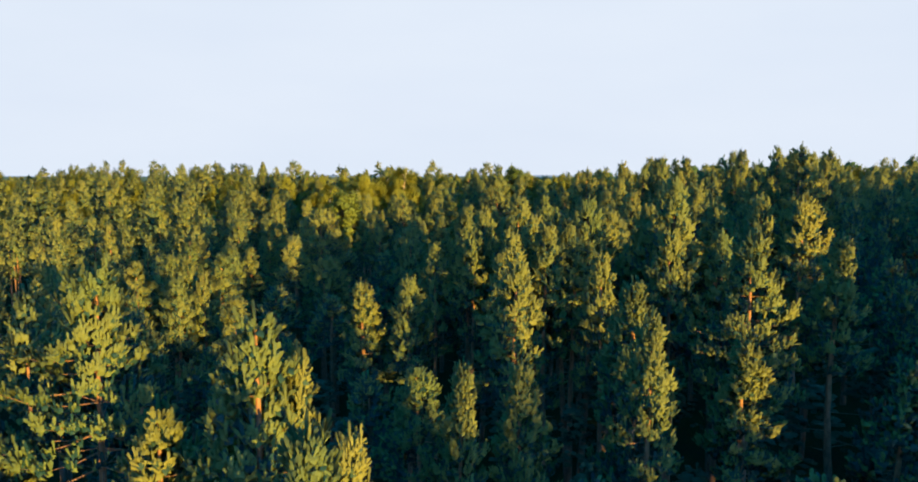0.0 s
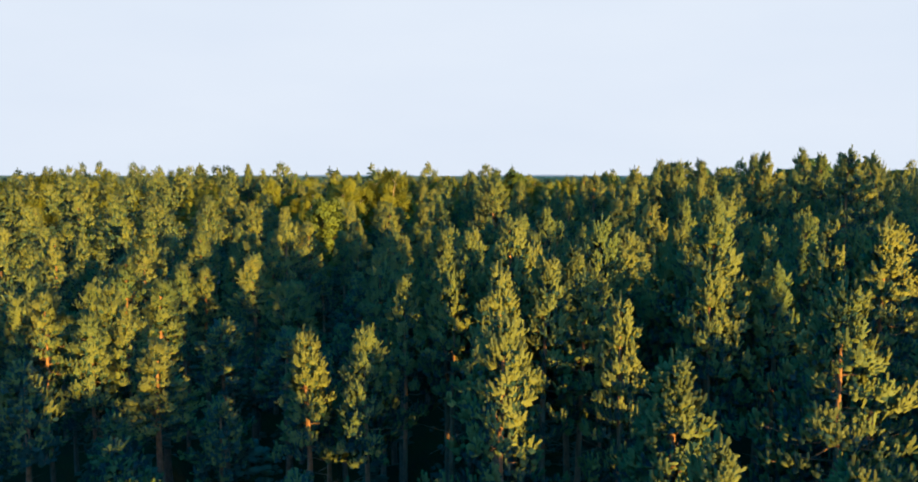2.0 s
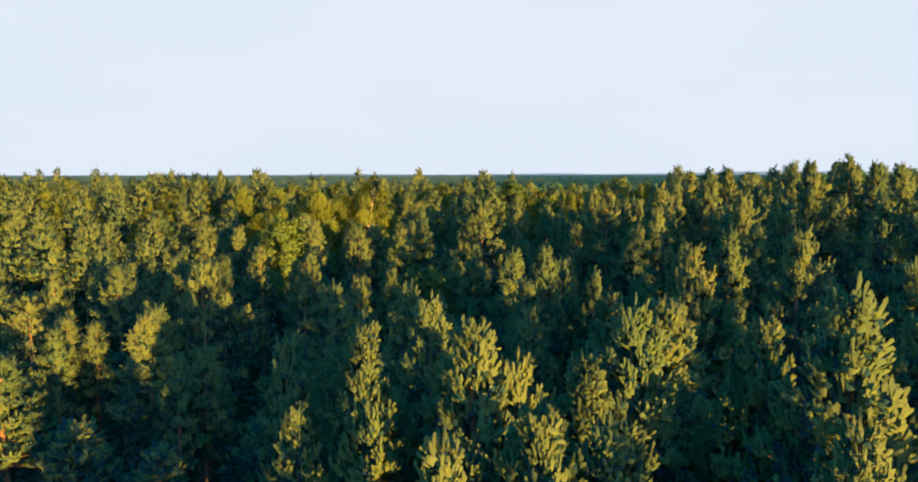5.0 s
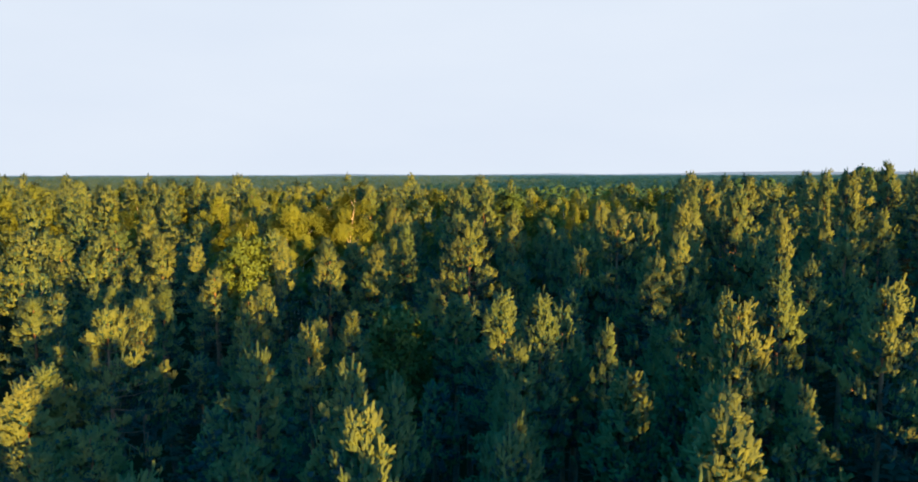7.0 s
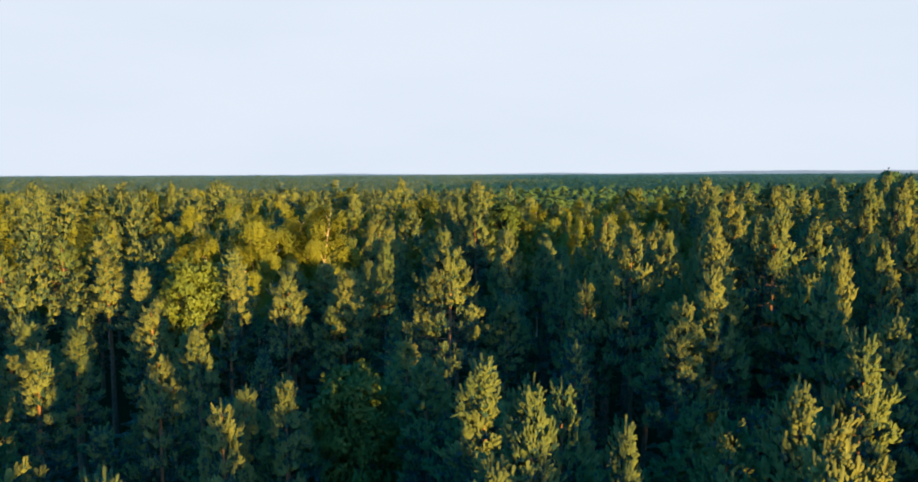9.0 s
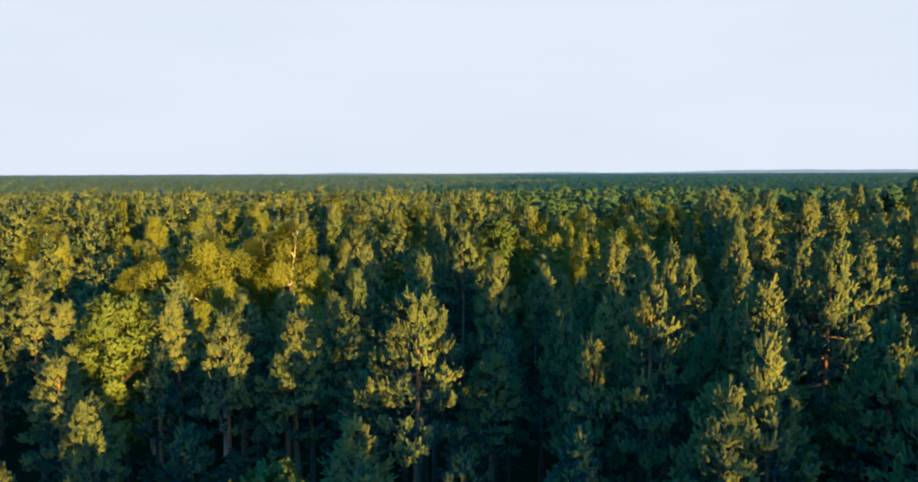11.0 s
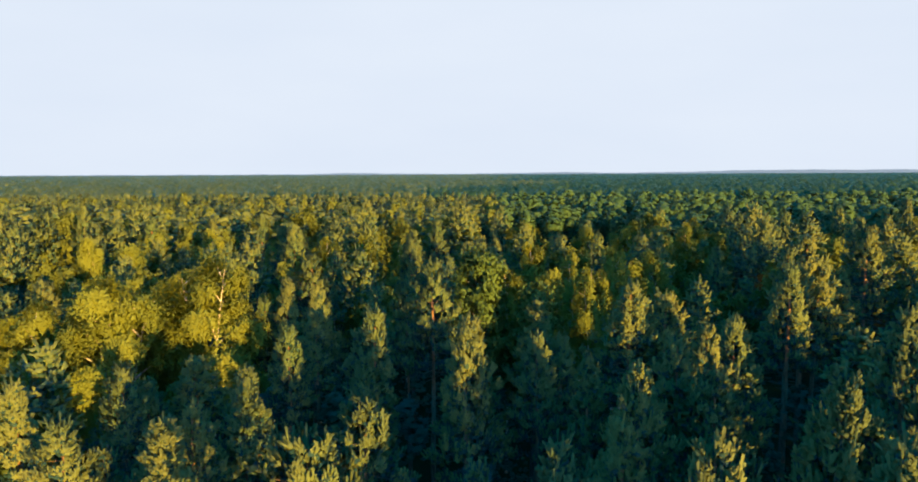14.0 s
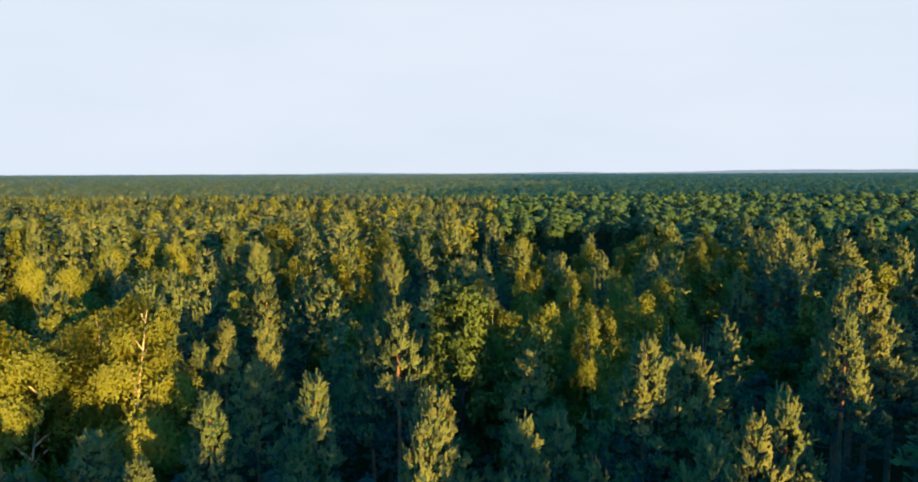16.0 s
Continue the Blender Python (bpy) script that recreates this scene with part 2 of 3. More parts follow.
def tube(points, radii, sides):
    points, radii = np.asarray(points, float), np.asarray(radii, float)
    way = unit(np.gradient(points, axis=0))
    side = unit(np.cross(way, np.array([0.31, 0.95, 0.05])))
    other = np.cross(way, side)
    phi = np.arange(sides) * 2 * math.pi / sides
    ring = points[:, None] + radii[:, None, None] * (side[:, None] * np.cos(phi)[:, None] + other[:, None] * np.sin(phi)[:, None])
    i, j = np.meshgrid(np.arange(sides), np.arange(len(points) - 1))
    a, b = (j * sides + i).ravel(), (j * sides + (i + 1) % sides).ravel()
    return ring.reshape(-1, 3), np.stack([a, b, b + sides, a + sides], -1)


def merged(pieces):
    verts, faces, base = [], [], 0
    for v, f in pieces:
        verts.append(v)
        faces.append(f + base)
        base += len(v)
    return np.concatenate(verts), np.concatenate(faces)


def puffed(verts, heart, rng, rough=0.16):
    """Soft normals for foliage: away from the heart of its clump, and somewhat away from the trunk."""
    out = unit(verts * np.array([1.0, 1.0, 0.0]) + np.array([0, 0, 0.35]))
    return unit(0.55 * unit(verts - heart) + 0.6 * out + rng.normal(0, rough, verts.shape))


def faced(verts, faces, normals):
    """Turn every leaf so that its front is the side to which its soft normal points."""
    a, b, c = (verts[faces[:, k]] for k in range(3))
    back = (np.cross(b - a, c - a) * normals[faces[:, 0]]).sum(1) < 0
    faces = faces.copy()
    faces[back] = faces[back][:, ::-1]
    return verts, faces, normals


def lumps(rng, at, radius):
    """Rough little eight-sided bodies, the dense middle of each tuft."""
    n = len(at)
    u = unit(rng.normal(size=(n, 3)))
    v = unit(np.cross(u, rng.normal(size=(n, 3))))
    w = np.cross(u, v)
    spun = np.stack([u, v, -u, -v, w, -w], 1) * np.array([1, 1, 0.85])
    verts = (at[:, None] + spun * (radius[:, None] * rng.uniform(0.75, 1.2, (n, 6)))[..., None]).reshape(-1, 3)
    one = np.array([(0, 1, 4), (1, 2, 4), (2, 3, 4), (3, 0, 4), (1, 0, 5), (2, 1, 5), (3, 2, 5), (0, 3, 5)])
    return verts, (np.arange(n)[:, None, None] * 6 + one[None]).reshape(-1, 3)


def needle_crown(rng, tufts, top, count, grow=1.0, stout=0.14):
    """A crown of tufts, each a dense middle of old needles, painted dark like crown shade, with count blunt young
    shoots rising out of it: corners, faces, soft normals, slots.
    """
    mid, size, out, young, finger = tufts
    size = size * grow
    n = len(mid)
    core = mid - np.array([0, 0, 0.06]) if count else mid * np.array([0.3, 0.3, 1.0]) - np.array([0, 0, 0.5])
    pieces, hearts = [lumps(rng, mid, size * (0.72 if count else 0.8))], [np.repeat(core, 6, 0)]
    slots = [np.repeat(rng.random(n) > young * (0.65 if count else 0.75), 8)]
    if count:
        way = unit(rng.normal(0, 0.32, (n, count, 3)) + out[:, None] * 0.55 + np.array([0, 0, 0.9]))
        way[:, 0] = unit(out * 0.16 + np.array([0, 0, 1.0]) + rng.normal(0, 0.08, (n, 3)))
        long = size[:, None] * rng.uniform(1.15, 1.8, (n, count))
        long[:, 0] *= finger
        way, long = way.reshape(-1, 3), long.ravel()
        at = np.repeat(mid, count, 0) + way * (long * 0.1)[:, None] + rng.normal(0, 0.3, (n * count, 3)) * np.repeat(size, count)[:, None]
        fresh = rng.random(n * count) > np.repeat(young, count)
    else:
        at, way, long, fresh = np.zeros((0, 3)), np.zeros((0, 3)), np.zeros(0), np.zeros(0, bool)
    at, way, long = np.concatenate([at, top[0]]), np.concatenate([way, top[1]]), np.concatenate([long, top[2]])
    thick = np.minimum(stout, 0.038 * grow / np.maximum(long, 0.05))
    pieces.append(spindles(rng, at, way, long, thick))
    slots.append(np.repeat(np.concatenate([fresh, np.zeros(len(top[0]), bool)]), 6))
    hearts.append(np.repeat(at + way * (long * 0.3)[:, None], 5, 0))
    verts, faces = merged(pieces)
    return verts, faces, puffed(verts, np.concatenate(hearts), rng), np.concatenate(slots)


TALL = 14.0  # every pattern tree is built this tall and then scaled


def pine_pattern(seed, radius, depth, blunt, leaders=1):
    """One pine: trunk, limbs in whorls, tufts (middle, size, outward way, share of young needles, reach of the longest shoot) and the shoots of the leader."""
    rng = np.random.default_rng(seed)
    bend, lop = rng.normal(0, 0.12, 2), rng.random() * 6.28

    def stem(z):
        s = np.clip(z / TALL, 0, 1)
        return np.array([bend[0] * math.sin(2.6 * s) + 0.05 * math.sin(9 * s + seed), bend[1] * math.sin(2.2 * s) + 0.05 * math.cos(7 * s), z])

    top = TALL - 0.55
    zs = np.concatenate([np.linspace(-0.3, TALL - depth, 7), np.linspace(TALL - depth, top, 8)[1:]])
    trunk = tube([stem(z) for z in zs], [0.165 * (1 - z / TALL) ** 0.72 + 0.014 for z in np.clip(zs, 0, top)], 8)
    limbs, shoots, tuft = [], [], []
    up = np.array([0, 0, 1.0])
    for k in range(leaders):
        tip = stem(top) + (rng.normal(0, 0.35, 3) * (1, 1, 0.4) - (0, 0, 0.5) if k else 0)
        shoots += [(tip - up * 0.1, unit(up + rng.normal(0, 0.05, 3)), 0.65), (tip - up * 0.45, up, 0.55)]
        for q in range(6):
            a = q * 1.05 + rng.random()
            d = unit(np.array([math.cos(a), math.sin(a), 2.3]))
            shoots.append((tip - up * rng.uniform(0.2, 0.5) + d * 0.06, d, rng.uniform(0.34, 0.52)))
    z = top - 0.2
    while z > TALL - depth:
        s = (TALL - z) / depth
        full = radius * min(1.0, 1.04 * s / blunt) * (1 if s < 0.85 else 1 - 1.2 * (s - 0.85))
        count, first = rng.integers(5, 8), rng.random() * 6.28
        for q in range(count):
            turn = first + q * 6.283 / count + rng.normal(0, 0.25)
            if rng.random() < 0.06 + 0.3 * max(0, s - 0.6):
                continue
            length = max(0.16, full * rng.choice([0.6, 0.8, 0.9, 1.0, 1.2]) * (1 + 0.18 * math.cos(turn - lop)))
            lift = np.interp(s, (0, 0.2, 0.5, 1), (0.8, 0.2, -0.02, -0.3)) + rng.normal(0, 0.1)
            curl = np.interp(s, (0, 0.4, 1), (0.3, 0.22, 0.22))
            flat = np.array([math.cos(turn), math.sin(turn), 0])
            across = np.cross(flat, up)
            start = stem(z + rng.normal(0, 0.06))
            u = np.linspace(0, 1, 4)
            line = start + flat * (u * length)[:, None] + up * (length * (lift * u + curl * u**3))[:, None]
            if length > 0.6:
                limbs.append(tube(line, 0.021 * (0.35 + 0.4 * length) * np.array([1.0, 0.7, 0.4, 0.12]), 3))
            small = 0.75 + 0.25 * min(1, s * 3.0)
            bare = np.interp(s, (0, 0.4, 0.75, 1), (0.08, 0.15, 0.3, 0.45))
            tuft.append((line[-1], rng.uniform(0.14, 0.19) * small, flat, 1.0, np.interp(s, (0, 0.3, 1), (1.7, 1.5, 1.2))))
            for m in range(int(round(2.0 + 6.5 * length))):
                f = bare + (1 - bare) * rng.random() ** 0.75
                i = min(2, int(f * 3))
                p = line[i] + (line[i + 1] - line[i]) * (f * 3 - i)
                aside = (1 if m % 2 else -1) * (0.42 * length * (1.12 - f) + 0.05) * rng.uniform(0.2, 1.1)
                outer = (f - bare) / (1 - bare)
                # inner and low tufts get more dark needles, imitating shade inside the crown
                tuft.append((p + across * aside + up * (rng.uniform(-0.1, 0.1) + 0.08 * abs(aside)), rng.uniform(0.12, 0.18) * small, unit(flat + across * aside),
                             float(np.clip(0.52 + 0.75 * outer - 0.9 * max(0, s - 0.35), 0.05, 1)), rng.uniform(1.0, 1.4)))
        z -= rng.uniform(0.30, 0.42) * (0.75 + 0.5 * s)
    for q in range(8):  # bare dead limbs under the crown
        turn = q * 2.4 + seed
        zz = TALL - depth - rng.uniform(0.0, 2.8)
        flat = np.array([math.cos(turn), math.sin(turn), rng.uniform(-0.25, 0.2)])
        u = np.linspace(0, 1, 3)
        limbs.append(tube(stem(zz) + flat * (u * rng.uniform(0.6, 1.7))[:, None], 0.02 * (1.1 - u), 3))
    return trunk, merged(limbs), [np.array(a) for a in zip(*tuft)], [np.array(a) for a in zip(*shoots)]


def birch_pattern(seed, radius, depth, stems, strands, each, leaf):
    """One birch: white stems, arching limbs, and leaves on strands that hang from the limbs in curtains."""
    rng = np.random.default_rng(seed)
    trunk, limbs, hung = [], [], []
    up = np.array([0, 0, 1.0])
    for k in range(stems):
        a = rng.random() * 2.1 + k * 2.1
        lean = np.array([math.cos(a), math.sin(a), 0]) * (0.25 if k == 0 else rng.uniform(0.35, 0.6)) * radius
        reach = TALL - (1.6 if k == 0 else rng.uniform(1.9, 3.0))
        u = np.linspace(0, 1, 11)
        line = lean * (u**1.5)[:, None] + up * (u * reach - 0.2)[:, None] + np.stack([0.15 * np.sin(u * 6 + seed + k), 0.15 * np.cos(u * 5 + k), 0 * u], -1)
        trunk.append(tube(line, 0.105 * (1.02 - u) ** 0.9 + 0.006, 7))
        turn = rng.random() * 6
        for z in np.arange(TALL - depth, reach - 0.1, 0.46):
            turn += 2.4 + rng.normal(0, 0.35)
            s = (reach - z) / depth
            length = radius * (0.22 + 0.72 * math.sin(min(1.0, s * 0.9 + 0.1) * 2.2)) * rng.uniform(0.5, 1.2)
            flat = np.array([math.cos(turn), math.sin(turn), 0])
            f = z / reach
            i = min(9, int(f * 10))
            root = line[i] + (line[i + 1] - line[i]) * (f * 10 - i)
            v = np.linspace(0, 1, 6)
            arch = root + flat * (v * length)[:, None] + up * (length * (1.15 * v - 0.85 * v**2.3) + 0.12 * np.sin(v * 7 + turn))[:, None]
            limbs.append(tube(arch, 0.034 * (0.3 + 0.4 * length) * (1.04 - v * 0.9), 4))
            across = np.cross(flat, up)
            for m in range(int(44 + length * 50)):
                w = 1 - 0.72 * rng.random() ** 1.3
                j = min(4, int(w * 5))
                p = arch[j] + (arch[j + 1] - arch[j]) * (w * 5 - j)
                aside = rng.normal(0, 0.2 + 0.13 * length * (1.1 - w))
                hung.append((p + across * aside + rng.normal(0, 0.12, 3) + up * (0.3 * rng.random() + 0.15 - 0.25 * abs(aside)), rng.uniform(0.4, 1.6) * (0.55 + 0.55 * s), arch[2] - up * 1.4))
    keep = rng.permutation(len(hung))[:strands]
    at, drop, heart = (np.array([hung[i][c] for i in keep]) for c in range(3))
    fall = unit(np.array([0, 0, -1.0]) + rng.normal(0, 0.13, (len(at), 3)))
    pts = at[:, None] + fall[:, None] * (drop[:, None] * rng.random((len(at), each)) ** 1.2)[..., None] + rng.normal(0, 0.075, (len(at), each, 3))
    verts, faces = leaf_tris(rng, pts.reshape(-1, 3), leaf, 0.9)
    axis = np.stack([0 * verts[:, 0], 0 * verts[:, 0], np.clip(verts[:, 2], TALL - depth, TALL - 2.5)], -1)
    return merged(trunk), merged(limbs), faced(verts, faces, puffed(verts, 0.65 * np.repeat(heart, 3 * each, 0) + 0.35 * axis - np.array([0, 0, 0.5]), rng, 0.3))


def broad_pattern(seed, radius, depth, clumps, leaves):
    rng = np.random.default_rng(seed)
    up = np.array([0, 0, 1.0])
    u = np.linspace(0, 1, 9)
    line = np.stack([0.2 * np.sin(u * 5 + seed), 0.2 * np.cos(u * 4), u * (TALL - 1.2) - 0.2], -1)
    trunk = tube(line, 0.17 * (1.06 - u) ** 0.8, 8)
    limbs, pts, heart = [], [], []
    for c in range(clumps):
        s = (c + rng.random()) / clumps
        z = TALL - depth * s - 0.3
        out = radius * math.sqrt(max(0.03, 1 - (1 - min(1, s * 1.25 + 0.06)) ** 2)) * rng.uniform(0.45, 1.05)
        a = c * 2.4 + rng.normal(0, 0.3)
        end = np.array([math.cos(a) * out, math.sin(a) * out, z])
        f = min(0.97, max(0.2, (z - 0.6 * out) / (TALL - 1.2)))
        i = min(7, int(f * 8))
        root = line[i] + (line[i + 1] - line[i]) * (f * 8 - i)
        v = np.linspace(0, 1, 4)
        limbs.append(tube(root + (end - root) * v[:, None] + up * (0.25 * np.sin(v * 3.1))[:, None], 0.05 * (1.05 - v * 0.9), 3))
        m = leaves // clumps
        ball = unit(rng.normal(size=(m, 3))) * (rng.random((m, 1)) ** 0.45)
        pts.append(end + ball * np.array([0.62, 0.62, 0.42]) * rng.uniform(0.8, 1.3) * radius / 2.0)
        heart.append(np.tile(end - up * 0.2, (m, 1)))
    verts, faces = leaf_tris(rng, np.concatenate(pts), 0.24)
    return trunk, merged(limbs), faced(verts, faces, puffed(verts, np.repeat(np.concatenate(heart), 3, 0), rng, 0.4))


def part(name, data, parent, label=""):
    ob = new(name, data)
    ob.parent = parent
    return tagged(ob, label)


def tree_thing(name, trunk, limbs, crown, mats, label, category, group):
    """A tree as a thing with trunk, limbs and crown, standing at the origin."""
    base = new(name)
    part("trunk", raw_mesh("trunk", *trunk, mats[0], True), base)
    tagged(part("branchwork", raw_mesh("branchwork", *limbs, mats[1], True), base), kind="stuff")
    part("crown", raw_mesh("crown", *crown[:2], mats[2], True, *crown[2:]), base)
    return tagged(base, label, category, group)


PINE_RNG = np.random.default_rng(7)
PINES, UNDER, TUFTS = [], [], []
for seed, radius, depth, blunt, leaders in ((1, 1.35, 5.4, 0.95, 1), (2, 1.4, 5.0, 0.9, 1), (3, 1.5, 5.6, 1.0, 2), (4, 1.45, 5.8, 1.0, 1),
                                            (5, 1.85, 5.6, 1.0, 1), (6, 1.9, 5.2, 0.85, 2), (7, 2.0, 5.8, 0.95, 1), (8, 1.8, 5.4, 0.9, 3),
                                            (9, 2.5, 5.8, 0.9, 1), (10, 2.6, 5.4, 0.8, 2), (11, 2.5, 6.0, 0.95, 1)):
    trunk, limbs, tufts, tip = pine_pattern(seed, radius, depth, blunt, leaders)
    TUFTS.append((radius, tufts, tip))
    kind = "slender" if radius < 1.6 else "bushy" if radius < 2.2 else "broad-crowned"
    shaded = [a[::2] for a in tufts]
    # fewer light needles on the low pines: their shade is put into the colour
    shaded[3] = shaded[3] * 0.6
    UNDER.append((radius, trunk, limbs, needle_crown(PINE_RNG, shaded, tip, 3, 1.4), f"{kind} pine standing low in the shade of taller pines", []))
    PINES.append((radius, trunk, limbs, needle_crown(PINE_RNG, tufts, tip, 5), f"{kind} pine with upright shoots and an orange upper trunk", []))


def stand(pattern, name, mats, category, group, x, y, top, width, turn):
    """Set a tree of that pattern with its foot on the ground at (x, y) and its tip at the height top."""
    foot = float(ground_z(x, y))
    radius, trunk, limbs, crown, label, made = pattern
    m = Matrix.Translation((x, y, foot)) @ Matrix.Rotation(turn, 4, "Z") @ Matrix.Diagonal((width / 2 / radius, width / 2 / radius, (top - foot) / TALL, 1))
    if made:
        k = made[0].scale
        return copy_thing(made[0], m @ Matrix.Diagonal((1 / k[0], 1 / k[1], 1 / k[2], 1)))
    made.append(tree_thing(name, trunk, limbs, crown, mats, label, category, group))
    made[0].matrix_basis = m
    return made[0]


PLACED = []  # foot, crown width and height of tip of every tree that stands as a thing
TREE_RNG = np.random.default_rng(21)


def pine(x, y, top, width, patterns=PINES):
    PLACED.append((x, y, width, top))
    width *= 1.15  # the widest, lowest limbs reach past the sunlit part
    fits = [p for p in patterns if abs(p[0] - width / 2) < 0.42] or [min(patterns, key=lambda p: abs(p[0] - width / 2))]
    stand(fits[TREE_RNG.integers(len(fits))], "pine_tree", (PINE_BARK, LIMB_BARK, (YOUNG, OLD_SHADE)), "pine tree", "pines of the forest", x, y, top, width, TREE_RNG.random() * 6.28)


def leafy(seed, kind, radius, depth):
    if kind == "birch":
        trunk, limbs, crown = birch_pattern(seed, radius, depth, 1 + seed % 3, *((7000, 20, 0.11) if radius > 3 else (2600, 12, 0.14)))
        label = "birch with white stems and hanging yellow-green foliage"
    else:
        trunk, limbs, crown = broad_pattern(seed, radius, depth, 60, 9600)
        label = "rounded broadleaf tree with dense green leaves"
    return (radius, trunk, limbs, crown, label, [])


BIRCHES = [leafy(31, "birch", 2.3, 8.0), leafy(32, "birch", 2.2, 8.4), leafy(33, "birch", 2.0, 7.0)]
BIG_BIRCHES = [leafy(34, "birch", 3.4, 8.6), leafy(37, "birch", 3.5, 9.0)]
BROADS = [leafy(41, "broad", 2.0, 7.0), leafy(42, "broad", 2.2, 6.0)]


def birch(x, y, top, width):
    PLACED.append((x, y, width, top))
    pattern = BIG_BIRCHES[len(PLACED) % 2] if width > 5 else BIRCHES[TREE_RNG.integers(3)]
    stand(pattern, "birch_tree", (BIRCH_BARK, BIRCH_BARK, BIRCH_LEAF), "birch tree", "birches of the forest", x, y, top, width, TREE_RNG.random() * 6.28)


def broadleaf(x, y, top, width):
    PLACED.append((x, y, width, top))
    stand(BROADS[TREE_RNG.integers(2)], "broadleaf_tree", (BROAD_BARK, BROAD_BARK, BROAD_LEAF), "broadleaf tree", "broadleaf trees of the forest", x, y, top, width, TREE_RNG.random() * 6.28)


# ---- birches and broadleaf trees ----
birch(-8.0, 89.3, 19.5, 8.2)
birch(-11.8, 86.8, 18.7, 8.0)
birch(-17.2, 87.2, 17.2, 6.6)
birch(-13.6, 91.0, 17.4, 4.6)
birch(-2.6, 111.0, 18.6, 4.8)
birch(-5.8, 112.6, 18.2, 4.2)
birch(0.6, 114.5, 18.0, 4.2)
birch(9.4, 95.2, 17.9, 3.4)
birch(12.2, 96.4, 17.8, 3.2)
birch(14.6, 93.8, 18.2, 3.2)
birch(17.0, 97.2, 18.3, 3.6)
birch(15.0, 104.0, 18.4, 3.6)
birch(11.8, 105.5, 18.4, 3.6)
birch(18.4, 106.0, 18.2, 3.4)
birch(21.0, 103.0, 18.2, 3.6)
birch(-20.6, 122.7, 18.4, 4.6)
birch(-27.4, 122.9, 18.2, 4.6)
birch(19.2, 121.0, 18.6, 4.2)
birch(22.8, 123.4, 18.9, 4.4)
birch(26.6, 121.8, 18.5, 4.2)
birch(30.2, 124.6, 18.7, 4.6)
birch(-34.0, 104.0, 18.0, 4.8)
birch(-22.4, 108.6, 18.2, 4.6)
birch(-29.0, 113.5, 18.3, 4.4)
broadleaf(7.6, 92.2, 18.0, 3.6)
broadleaf(0.3, 58.9, 13.2, 3.6)
broadleaf(-12.6, 75.0, 15.2, 4.2)
broadleaf(-7.8, 24.6, 9.4, 3.0)
broadleaf(10.8, 91.0, 16.2, 3.4)

# ---- pines ----
pine(-2.0, 8.8, 13.9, 2.6)
pine(-6.2, 13.2, 12.6, 2.8)
pine(-3.2, 13.2, 13.8, 1.8)
pine(-3.9, 12.5, 14.7, 3.2)
pine(-2.1, 12.3, 12.5, 2.0)
pine(0.3, 18.1, 12.1, 1.9)
pine(5.6, 18.6, 13.4, 2.2)
pine(1.9, 19.7, 11.6, 2.3)
pine(8.5, 20.0, 12.2, 2.6)
pine(-9.6, 17.9, 14.75, 4.6)
pine(-1.4, 21.9, 10.9, 2.5)
pine(5.9, 22.3, 13.7, 2.8)
pine(10.3, 23.5, 15.2, 4.2)
pine(14.8, 25.5, 14.9, 2.8)
pine(2.2, 25.7, 14.0, 3.4)
pine(5.8, 27.7, 14.1, 2.6)
pine(2.2, 29.3, 14.9, 2.5)
pine(4.0, 30.0, 15.2, 3.2)
pine(-2.3, 30.0, 12.7, 2.2)
pine(9.3, 30.0, 14.9, 2.8)
pine(-4.7, 30.5, 12.4, 2.6)
pine(15.2, 30.6, 16.2, 3.4)
pine(5.1, 31.2, 14.4, 3.3)
pine(12.2, 31.4, 14.6, 3.2)
pine(14.2, 31.7, 16.1, 3.2)
pine(10.1, 31.8, 17.0, 3.6)
pine(3.6, 33.0, 15.2, 2.6)
pine(0.5, 33.2, 14.2, 2.9)
pine(5.6, 33.5, 15.1, 2.7)
pine(-1.2, 33.6, 14.0, 2.6)
pine(12.9, 33.8, 15.9, 2.5)
pine(2.5, 33.8, 15.0, 2.6)
pine(8.8, 34.4, 14.3, 2.6)
pine(6.4, 34.5, 16.1, 3.3)
pine(-11.9, 35.6, 10.8, 3.2)
pine(-15.5, 36.9, 11.7, 3.0)
pine(8.5, 38.4, 15.4, 3.2)
pine(-2.7, 38.7, 14.2, 3.2)
pine(-18.9, 38.9, 12.3, 2.6)
pine(-14.8, 39.0, 11.6, 3.0)
pine(-16.3, 40.4, 12.3, 3.4)
pine(4.4, 40.5, 14.4, 2.7)
pine(-17.2, 40.9, 12.4, 3.0)
pine(9.6, 41.5, 14.7, 3.1)
pine(-2.3, 43.6, 12.6, 3.3)
pine(19.0, 43.9, 15.8, 3.3)
pine(0.5, 44.1, 14.9, 2.5)
pine(8.1, 44.5, 14.5, 3.0)
pine(-15.7, 44.7, 12.0, 3.1)
pine(1.6, 44.8, 14.2, 2.9)
pine(13.4, 45.6, 13.8, 2.6)
pine(-9.1, 45.7, 11.7, 2.9)
pine(5.0, 46.0, 13.7, 2.5)
pine(12.0, 46.7, 16.0, 3.3)
pine(-8.9, 47.7, 11.4, 3.3)
pine(5.3, 48.3, 14.4, 2.9)
pine(24.5, 48.5, 19.2, 3.6)
pine(12.6, 49.1, 15.9, 2.4)
pine(6.2, 49.2, 15.9, 2.2)
